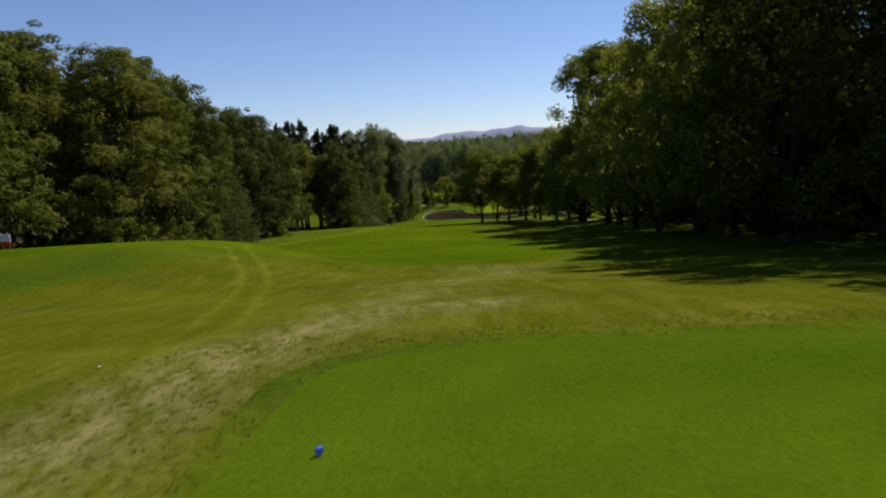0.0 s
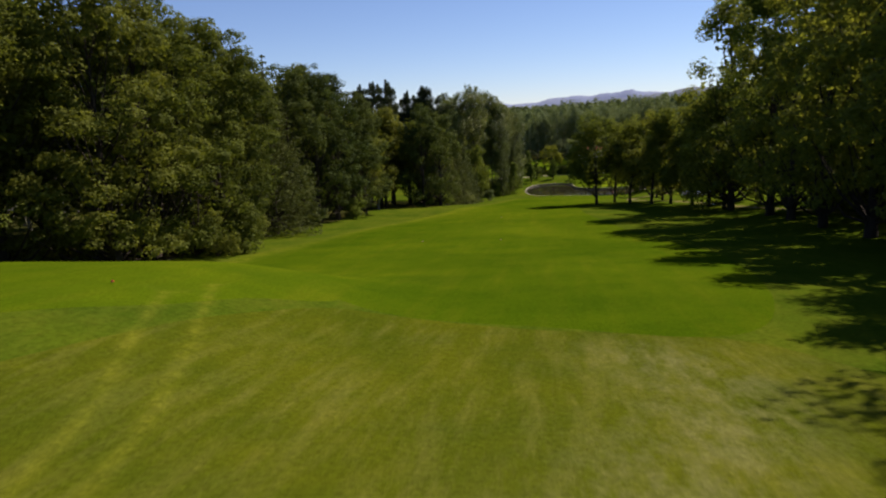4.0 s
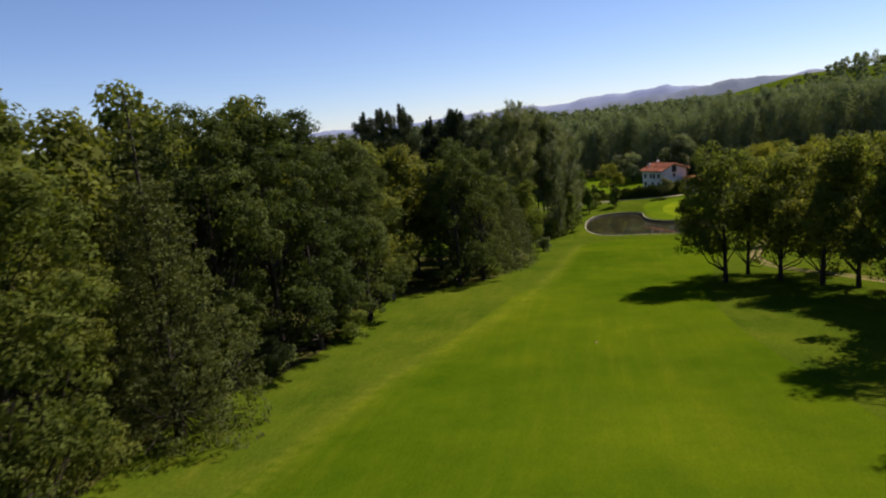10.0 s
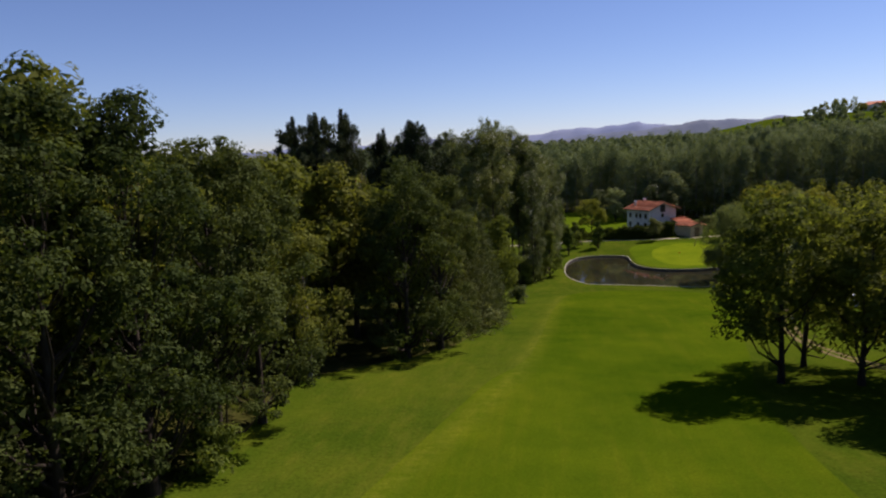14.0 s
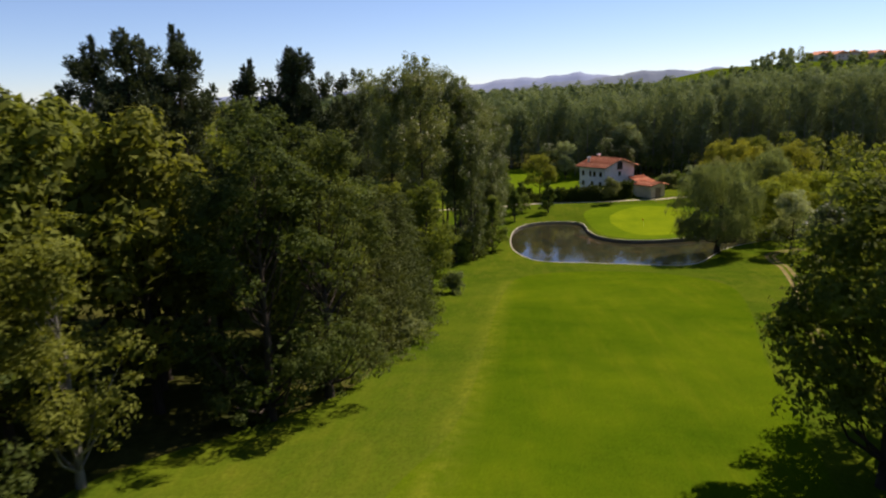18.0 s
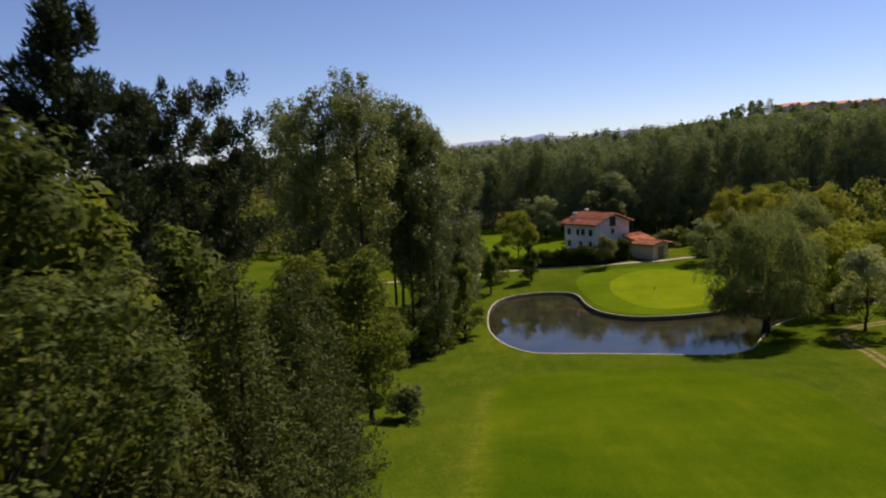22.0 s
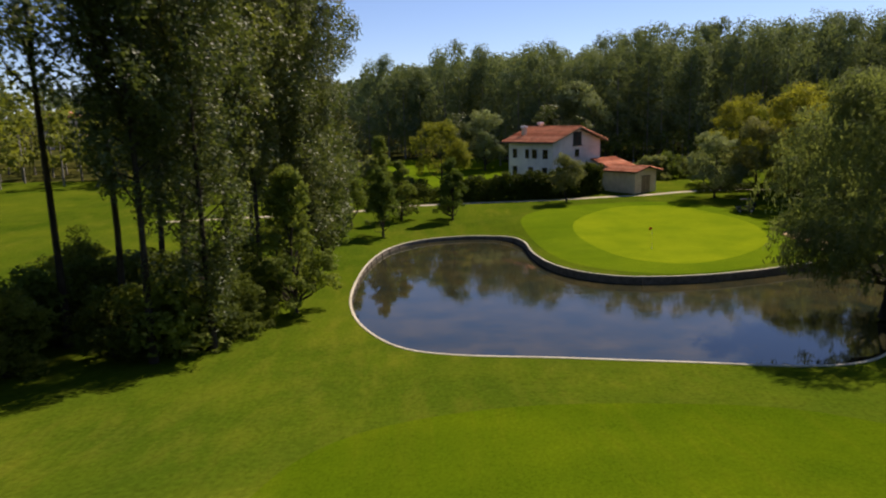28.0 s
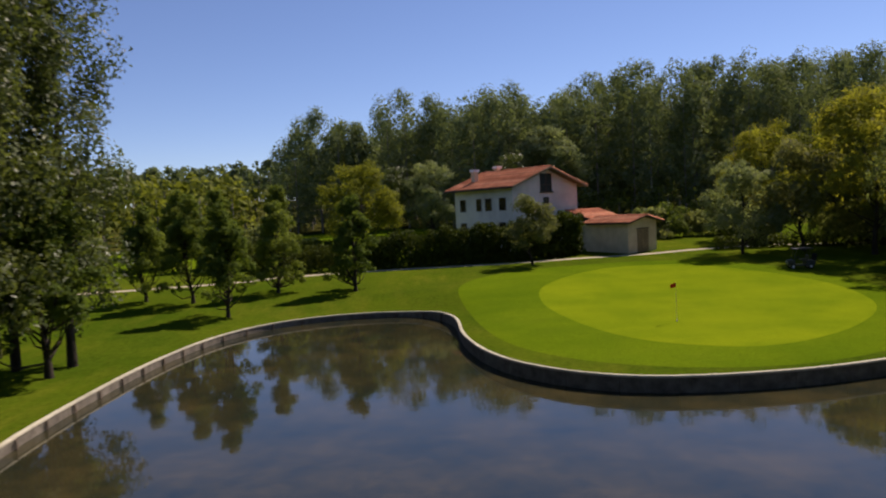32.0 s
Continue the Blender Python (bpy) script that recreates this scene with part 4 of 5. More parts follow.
young = [make_oak(140 + i, 9.0, 2.5, 1.1, 170, 60, L_YOUNG, "young_tree", "young broadleaf tree with a thin trunk on the lawn", 0.105, 0.42, None, 44, 0.55, True) for i in range(4)]
willows = [make_willow(160, 18.2, 8.2, L_WILLOW, "willow_tree", "weeping willow with a short trunk and hanging pale strands", 850, 0.17, 0.19)]
far_willows = [make_willow(165, 15.5, 8.0, L_WILLOW, "willow_tree", "pale weeping willow behind the green", 500, 0.2)]
yellow = [make_oak(180 + i, 11, 4.6, 0.6, 120, 90, L_YELLOW, "yellow_green_tree", "bushy yellow-green tree with foliage down to the grass", 0.15, 0.9) for i in range(2)]
silver = [make_oak(200 + i, 11, 4.2, 1.8, 140, 90, L_SILVER, "silver_leaved_tree", "round silver-leaved tree on the lawn", 0.135, 0.75) for i in range(2)]
aspens = [make_oak(210, 17, 4.6, 2.0, 150, 80, L_POPLAR, "aspen_tree", "upright grey-green aspen standing in grass", 0.18, 1.0)]
broads = [make_oak(250 + i, 16.5, 6.2, 4.6, 180, 90, L_BROAD, "broad_tree", "broad olive-green tree behind the pond", 0.16, 1.0, None, 28, 1.9) for i in range(2)]
birches = [make_oak(220, 14, 3.3, 1.6, 120, 50, L_OAK, "birch_tree", "slim birch with thin pale foliage in front of the wood", 0.13, 0.9, PALE_BARK)]
bushes = [make_oak(230 + i, 4.2, 2.6, 0.3, 50, 40, (L_YOUNG, L_WILLOW)[i], "bush", "rounded leafy bush under the trees", 0.17, 0.7, None, 14, 0.9) for i in range(2)]
shrubs = [make_oak(235 + i, 4.4, 3.0, 0.2, 50, 40, L_SIDE, "shade_shrub", "dark green shrub under the tall shade trees", 0.18, 0.75, None, 14, 0.9) for i in range(2)]
undergrowth = [make_oak(260 + i, 6.2, 3.2, 0.2, 130, 60, L_OAK, "undergrowth_bush", "dense green undergrowth bush at the foot of taller trees", 0.115, 0.6, None, 26, 1.0) for i in range(2)]
olives = [make_oak(240, 7.4, 2.9, 2.0, 90, 60, L_OLIVETREE, "olive_tree", "olive tree with grey-green crown near the hedge", 0.12, 0.7, None, 18, 0.9)]

# wood along one side of the fairway: a front row, ranks behind it
edge = spline(WOOD_EDGE[2:14], 1.0)
for i, (x, y) in enumerate(edge):
    if i % 8 == 0 and 40 < y < 262:
        h = float(np.interp(y, [40, 70, 95, 125, 150, 172, 184, 195, 213, 222, 235, 246, 262], [1.02, 1.02, 1.04, 1.0, 1.04, 1.03, 0.92, 0.8, 1.0, 0.86, 0.74, 0.70, 0.66]))
        if not (187 < y < 207 or y > 226 or 113 < y < 147):
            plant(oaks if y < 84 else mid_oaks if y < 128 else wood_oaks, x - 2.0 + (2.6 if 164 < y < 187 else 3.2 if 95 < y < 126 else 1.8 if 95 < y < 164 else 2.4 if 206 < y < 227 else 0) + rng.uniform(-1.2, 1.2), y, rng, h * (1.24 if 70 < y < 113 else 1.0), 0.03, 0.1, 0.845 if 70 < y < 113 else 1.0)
        plant(back_oaks, x - 9 + rng.uniform(-2, 2), y + 3 + rng.uniform(-2, 2), rng, h * 1.05, 0.08)
        if i % 16 == 0:
            plant(back_oaks, x - 18 + rng.uniform(-3, 3), y + rng.uniform(-3, 3), rng, max(h, 0.9) * 1.05)
            plant(back_oaks, x - 29 + rng.uniform(-4, 4), y + rng.uniform(-4, 4), rng, max(h, 0.9) * 1.03)
for x, y, k in ((-33.5, 238, 1.02), (-38.8, 238, 0.94), (-44.2, 223, 0.97), (-41.3, 227, 0.97), (-49, 224, 0.95), (-53, 246, 0.95), (-120.7, 285, 1.12), (-113.6, 286, 1.13), (-109, 283, 1.08), (-105, 287, 1.06), (-99.7, 285, 1.04), (-88, 284, 1.02)):
    plant(far_pines if x < -80 else pines, x, y, rng, k, 0.02)
plant(open_pines, -36, 261, rng, 1.0, 0.0)
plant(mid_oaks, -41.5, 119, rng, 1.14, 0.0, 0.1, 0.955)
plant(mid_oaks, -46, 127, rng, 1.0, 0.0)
for x, y, k in ((-38.6, 117.5, 0.85), (-38.6, 110, 0.8)):
    plant(undergrowth, x, y, rng, k, 0.05)
plant(cedars, -42.6, 140, rng, 1.0, 0.0)
for x, y, k in ((-27.8, 231, 0.98), (-25.4, 239, 0.95), (-24.2, 247, 0.92), (-24.4, 255, 0.9), (-27.5, 262, 0.85), (-30, 249, 0.95), (-32, 236, 1.0), (-31, 268, 0.75)):
    plant(spruces, x, y, rng, k, 0.03)
plant(birches, -39.7, 200, rng, 1.2, 0.0)
for x, y, k in ((-31, 213, 1.0), (-26.5, 221, 0.9), (-22.5, 240, 1.0), (-18.5, 271, 0.8), (-18.5, 305, 1.2), (-18.5, 312, 1.2), (-22, 311, 1.1), (-42, 158, 1.0), (-38.5, 172, 0.9)):
    plant(bushes, x, y, rng, k)

# shade trees on the other side of the tee
for x, y, k in ((32.2, 66, 1.3), (33, 50, 1.28), (38, 37, 1.25), (36, 78, 1.2), (37, 90, 1.22), (36.5, 101, 1.27), (39.8, 108.5, 1.36), (35.5, 115, 1.32), (35.2, 128, 1.28), (35.5, 141, 1.26), (36, 152.5, 1.42), (34.5, 171, 1.46), (43, 91, 1.35), (45, 60, 1.3), (46, 76, 1.35), (50, 98, 1.35), (42, 48, 1.25), (46, 118, 1.3), (45, 131, 1.25), (50, 110, 1.3), (47, 144, 1.22), (47, 157, 1.18), (58, 70, 1.25), (60, 95, 1.25), (58, 125, 1.2), (57, 45, 1.25), (43, 20, 1.1), (48, 28, 1.15), (60, 150, 1.15), (54, 168, 1.05)):
    plant(shaded_oaks if y < 82 else side_oaks, x, y, rng, k, 0.04)

for y in range(14, 176, 7):
    plant(shrubs, 51.5 + 4.5 * math.sin(y * 1.7) + (5 if y < 60 else 0), y, rng, 1.5, 0.2)

# open row of trees beside the fairway; the first spreads widest
for x, y, k, tall in ((12.0, 201, 1.2, 0.92), (16.9, 208.9, 1.05, 0.98), (19.4, 199.6, 1.15, 0.92), (23.5, 194.4, 1.1, 0.95), (27.1, 191.5, 1.08, 1.0), (30.5, 186, 1.1, 1.0), (33, 182.5, 1.15, 1.0), (34.4, 175.6, 1.2, 1.05), (40, 192, 1.0, 1.0), (47, 180, 1.1, 1.0), (28, 208, 0.9, 1.0)):
    plant(row_oaks, x, y, rng, k, 0.02, 0.1, tall)

# poplar grove by the pond
for x, y in ((-26.6, 307), (-22, 306), (-19.2, 303), (-18.5, 309), (-21.5, 313), (-17, 315.5), (-15.5, 321), (-14.5, 327), (-18, 330), (-13.8, 334), (-17, 338), (-25, 292.5), (-34, 298), (-37, 305), (-30, 290), (-10.9, 334.5), (-11.6, 326)):
    plant(skirted_poplars if x > -14.7 else bare_poplars if x < -21.8 and y > 297 else poplars, x, y, rng, float(np.interp(x, [-37, -25, -13], [1.06, 1.1, 0.93])), 0.05)
for x, y, k in ((-22.0, 270, 0.95), (-23, 281, 0.78), (-29, 275, 0.95), (-31, 284, 0.9)):
    plant(row_oaks, x, y, rng, k, 0.03)
for x, y, k in ((-14.4, 318, 1.0), (-13.2, 322.5, 0.9), (-19, 326, 1.2), (-24, 315, 1.3), (-29, 308, 1.3)):
    plant(bushes, x, y, rng, k, 0.1)
for x, y, k in ((-15.4, 308.2, 0.85), (-18.6, 307.5, 0.9), (-15.6, 312, 0.85), (-20.5, 311, 1.0), (-22.5, 304.5, 0.8), (-17.2, 319, 0.9), (-25, 310, 1.0), (-28, 301, 0.9), (-31.5, 300, 1.0), (-33, 306, 1.0), (-28.5, 313, 1.0)):
    plant(undergrowth, x, y, rng, k, 0.08)
for x, y in ((-15.8, 305.2),):
    plant(skirted_poplars, x, y, rng, 0.98, 0.03)
plant(small_spruces, -33.8, 326, rng, 1.0)
plant(small_spruces, -30, 318, rng, 0.8)

# young trees on the pond lawn
for x, y, k in ((4.4, 359.6, 0.98), (-5.4, 350.2, 1.0), (-11.6, 315.0, 1.3), (-3.0, 361, 0.95), (-10.2, 358, 1.05), (-15, 360, 0.95), (-11.0, 331.8, 1.32)):
    plant(young, x, y, rng, k, 0.04)

# willows and bushy trees past the pond
plant(willows, 34.9, 307.6, rng, 1.0, 0.0)
plant(far_willows, 60, 350, rng, 1.05, 0.0)
plant(far_willows, 66, 372, rng, 1.0, 0.0)
for x, y, k in ((51, 319, 1.2), (57.5, 328, 1.25), (64, 332, 1.2), (68, 320, 1.2), (76, 338, 1.1), (80, 322, 1.0)):
    plant(yellow, x, y, rng, k)
for x, y, k in ((47.8, 370.5, 1.0), (48.8, 305.3, 1.08), (57, 296, 1.0), (64, 304, 1.0), (15.6, 420, 1.15), (37.6, 425, 1.55)):
    plant(silver, x, y, rng, k)
plant(aspens, 33.8, 254.5, rng, 0.95, 0.0)
plant(aspens, 50, 286, rng, 0.9, 0.0)
for x, y, k in ((29.6, 419, 0.84), (36.2, 418, 0.7), (8.8, 421, 0.76)):
    plant(aspens, x, y, rng, k, 0.0)
for x, y, k in ((23.6, 371.0, 1.0), (55, 370.5, 1.6)):
    plant(olives, x, y, rng, k, 0.0)
for x, y, k in ((59, 364, 1.0), (65, 374, 1.05), (72, 362, 1.0), (60, 388, 0.95)):
    plant(broads, x, y, rng, k, 0.04)
plant(broads, 4.2, 389, rng, 0.76, 0.0)
for x, y, k in ((-7, 390, 1.1), (-14, 386, 1.1), (-21, 392, 1.2)):
    plant(young, x, y, rng, k, 0.05)
for x in np.arange(44, 66, 2.6):
    plant(bushes, float(x) + rng.uniform(-0.5, 0.5), 396 + rng.uniform(-1, 1), rng, 1.0, 0.12)
for x, y, k in ((-9, 395, 1.4), (-1.5, 384, 0.8), (30, 404, 1.3), (-22, 388, 1.2), (-30, 384, 1.2), (-38, 382, 1.3), (-46, 386, 1.2)):
    plant(bushes, x, y, rng, k, 0.1)


# ---- far woods ----
def forest(name, label, spots, seed, leaf, n_clump, per, size, tall, low=0.25, wide=3.2, round_top=0.55, upright=0.9):
    """Many far trees of one wood as one joined mesh of trunks and leaf clumps."""
    r = np.random.RandomState(seed)
    pieces, trunks = [], []
    for x, y in spots:
        h = tall(x) * r.uniform(0.88, 1.08)
        z0 = float(land(x, y))
        u = r.uniform(0, 1, n_clump) ** 0.85
        az = r.uniform(0, 6.28, n_clump)
        w = wide * r.uniform(0.8, 1.2)
        rr = w * np.where(u < 0.4, 0.62 + 0.95 * u, np.sqrt(np.maximum(0.0, 1 - ((u - 0.4) / 0.62) ** 2.4))) * r.uniform(0.55, 1, n_clump) ** 0.7
        lean = r.normal(size=2) * 0.5
        c = np.column_stack([x + lean[0] * u + rr * np.cos(az), y + lean[1] * u + rr * np.sin(az), z0 + h * (low + (0.97 - low) * u)])
        pieces.append(leaf_blades(r, c, r.uniform(0.75, 1.25, n_clump) * w * round_top, np.full(n_clump, per), size, squash=(1, 1, upright), outward=0.65, up=0.5))
        trunks.append(tube([(x, y, z0 - 1), (x, y, z0 + h * 0.75)], [0.28, 0.08], 5))
    root = tagged(new(name), label, "woodland", kind="stuff")
    for nm, pc, mat in (("crowns", pieces, leaf), ("trunks", trunks, PALE_BARK)):
        ob = new(nm, mesh_of(nm, *joined(pc), mat))
        ob.parent = root
        tagged(ob, kind="stuff")


r = np.random.RandomState(77)


def tall_at(x):
    return float(np.interp(x, [-26, -20, -14, -7, -1, 6, 20, 23, 37, 42, 47, 67, 85, 140], [15, 14, 23, 27, 25, 28.5, 30, 27, 28, 24.5, 29, 31.5, 33.5, 35]))


spots = [(x + r.uniform(-2.2, 2.2), y + r.uniform(-2.2, 2.2)) for y in np.arange(430, 468, 8.0) for x in np.arange(-14, 200, 5.3) if x > 22 or y > 452]
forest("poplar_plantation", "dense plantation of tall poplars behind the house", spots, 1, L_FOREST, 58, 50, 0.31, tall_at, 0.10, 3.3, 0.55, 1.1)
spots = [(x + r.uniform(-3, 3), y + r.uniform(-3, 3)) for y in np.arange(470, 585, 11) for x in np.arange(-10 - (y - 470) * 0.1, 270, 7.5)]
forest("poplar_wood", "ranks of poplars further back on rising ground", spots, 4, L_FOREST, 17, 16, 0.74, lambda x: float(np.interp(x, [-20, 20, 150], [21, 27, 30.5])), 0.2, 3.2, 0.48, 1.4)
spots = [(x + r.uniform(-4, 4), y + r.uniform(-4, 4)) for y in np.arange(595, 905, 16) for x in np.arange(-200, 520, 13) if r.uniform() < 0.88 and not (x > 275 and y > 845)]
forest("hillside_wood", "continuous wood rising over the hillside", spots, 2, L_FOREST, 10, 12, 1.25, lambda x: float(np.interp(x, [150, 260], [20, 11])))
spots = [(x + r.uniform(-3, 3), y + r.uniform(-3, 3)) for y in np.arange(415, 470, 9) for x in np.arange(-330, -20, 9)]
forest("lawn_edge_wood", "low broadleaf wood beyond the lawn", spots, 5, L_OAK, 14, 11, 0.75, lambda x: float(np.interp(x, [-140, -108, -100, -60, -20], [31, 29, 17, 13, 13])))
spots = [(x + r.uniform(-2, 2), 425 + r.uniform(-3, 3)) for x in np.arange(22, 180, 4.2)]
forest("plantation_edge_shrubs", "shrubs and saplings along the plantation edge", spots, 6, L_OAK, 12, 16, 0.4, lambda x: 7)
spots = [(x + r.uniform(-4, 4), y + r.uniform(-4, 4)) for y in np.arange(-40, 420, 15) for x in np.arange(70 if y < 200 else 86, 150, 13)]
forest("park_wood", "mixed park trees beyond the cart track", spots, 7, L_OAK, 20, 14, 0.6, lambda x: 15)
spots = [(x + r.uniform(-4, 4), y + r.uniform(-4, 4)) for y in np.arange(-40, 430, 13) for x in np.arange(-175, -74 if y < 290 else -88, 11)]
forest("deep_wood", "deep broadleaf wood", spots, 8, L_OAK, 14, 11, 0.8, lambda x: 21)
spots = [(x + r.uniform(-2, 2), y + r.uniform(-3, 3)) for x, y in [(262, 890), (266, 896), (271, 892), (276, 897), (281, 893), (286, 898), (291, 895), (297, 897), (304, 900), (322, 899), (340, 902), (352, 898), (356, 901), (372, 899), (388, 902), (404, 899)]]
forest("hilltop_trees", "dark rounded trees on the crest of the field", spots, 9, L_OAK, 26, 16, 0.7, lambda x: 14 if x < 292 else 8, 0.0)


def tufts(name, label, line, width, count, seed):
    """Coarse grass tufts scattered along a line."""
    q = np.random.RandomState(seed)
    k = q.randint(len(line), size=count)
    base = line[k] + q.normal(size=(count, 2)) * width
    base = base[~inside(TEE_LINE, base[:, 0], base[:, 1])]
    z = land(base[:, 0], base[:, 1])
    v, f = [], []
    for (x, y), h0 in zip(base, z):
        for b in range(7):
            a, h = q.uniform(0, 6.28), q.uniform(0.025, 0.085)
            ox, oy = q.normal(size=2) * 0.05
            dx, dy = math.cos(a), math.sin(a)
            n = len(v)
            v += [(x + ox - dy * 0.012, y + oy + dx * 0.012, h0 - 0.01), (x + ox + dy * 0.012, y + oy - dx * 0.012, h0 - 0.01), (x + ox + dx * h * 0.6, y + oy + dy * h * 0.6, h0 + h)]
            f.append((n, n + 1, n + 2))
    tagged(new(name, mesh_of(name, v, f, L_TUFT)), label, "grass", kind="stuff")


tufts("grass_tufts", "coarse tufts of unmown grass along the tee bank", np.concatenate([spline([(-4.3, -2), (-4.4, 8), (-3.8, 14), (-2, 17.5), (1, 18.8), (6, 19.2), (14, 19)], 0.3), spline([(-8, 2), (-7.5, 9), (-6, 15), (-4.5, 20)], 0.3)]), 1.0, 2200, 31)
for kinds in (oaks, mid_oaks, wood_oaks, back_oaks, shaded_oaks, side_oaks, row_oaks, poplars, bare_poplars, skirted_poplars, pines, far_pines, open_pines, spruces, cedars, small_spruces, young, willows, far_willows, yellow, silver, aspens, birches, bushes, shrubs, olives, broads, undergrowth):
    away(kinds)


# ---- house, barn and hedges ----
HOUSE_U, HOUSE_V = Vector((-0.5641, 0.8257, 0)), Vector((0.8257, 0.5641, 0))


def frame_at(x, y, z):
    """A pose whose x runs along the gable side and whose y runs along the long side."""
    m = Matrix((HOUSE_V.to_4d(), HOUSE_U.to_4d(), (0, 0, 1, 0), (0, 0, 0, 1))).transposed()
    m = m.to_3x3().to_4x4()
    return Matrix.Translation((x, y, z)) @ m


def slab(bm, corners, thick):
    """A flat board over four corners, thick downwards."""
    a = [bm.verts.new(c) for c in corners]
    b = [bm.verts.new((c[0], c[1], c[2] - thick)) for c in corners]
    bm.faces.new(a)
    bm.faces.new(b[::-1])
    for i in range(4):
        j = (i + 1) % 4
        bm.faces.new((a[i], b[i], b[j], a[j]))
    bmesh.ops.recalc_face_normals(bm, faces=bm.faces)


def tile_rows(parent, eave0, eave1, ridge0, ridge1, rows, cols, limit=300):
    """Courses of half-round clay tiles over a sloping roof plane; each row of tiles is a piece."""
    e0, e1, r0, r1 = (Vector(v) for v in (eave0, eave1, ridge0, ridge1))
    n = (e1 - e0).cross(r0 - e0).normalized()
    if n.z < 0:
        n = -n
    for j in range(cols):
        u0, u1 = j / cols, (j + 1) / cols
        a0, a1 = e0.lerp(e1, u0), e0.lerp(e1, u1)
        b0, b1 = r0.lerp(r1, u0), r0.lerp(r1, u1)
        v, f = [], []
        for i in range(rows):
            s0, s1 = i / rows, (i + 1) / rows + 0.012
            for s, lift in ((s0, 0.06), (s1, 0.02)):
                p, q = a0.lerp(b0, s), a1.lerp(b1, s)
                for w, up in ((0.0, 0.0), (0.18, 0.07), (0.5, 0.11), (0.82, 0.07), (1.0, 0.0)):
                    v.append(p.lerp(q, w) + n * (lift + up))
            k = i * 10
            f += [(k + w, k + w + 1, k + 6 + w, k + 5 + w) for w in range(4)]
            f.append((k, k + 4, k + 3, k + 1))
        ob = new("tile_course", mesh_of("tile_course", [tuple(c) for c in v], f, TILE))
        ob.parent = parent


def window_on(parent, x, y, z, w, h, face, shutters=True):
    """A window in a wall: recessed pane, frame, sill and open shutters. face 'x' looks along -y, face 'y' along -x."""
    def put(name, bm, mat, p):
        if face == "y":
            bmesh.ops.transform(bm, matrix=Matrix.Rotation(math.pi / 2, 4, "Z") @ Matrix.Diagonal((-1, 1, 1, 1)), verts=bm.verts)
            bmesh.ops.reverse_faces(bm, faces=bm.faces)
        bmesh.ops.translate(bm, vec=(x, y, z), verts=bm.verts)
        return part(name, bm, mat, p)
    win = put("window", boxed(-w / 2, -0.02, 0, w / 2, 0.06, h), GLASS, parent)
    bm = bmesh.new()
    for d in ((-w / 2 - 0.07, -0.05, -0.07, -w / 2, 0.05, h + 0.07), (w / 2, -0.05, -0.07, w / 2 + 0.07, 0.05, h + 0.07), (-w / 2, -0.05, h, w / 2, 0.05, h + 0.07), (-w / 2, -0.05, -0.07, w / 2, 0.05, 0), (-0.03, -0.045, 0, 0.03, 0.02, h)):
        box(bm, *d)
    put("window_frame", bm, WOOD_DARK, win)
    put("window_sill", boxed(-w / 2 - 0.15, -0.14, -0.14, w / 2 + 0.15, 0.02, -0.075, bevel=0.01), CONCRETE_CAP, win)
    if shutters:
        for s in (-1, 1):
            a = s * (w / 2 + 0.08)
            put("shutter", boxed(min(a, a + s * w * 0.36), -0.09, -0.02, max(a, a + s * w * 0.36), -0.055, h + 0.02, bevel=0.008), SHUTTER, win)


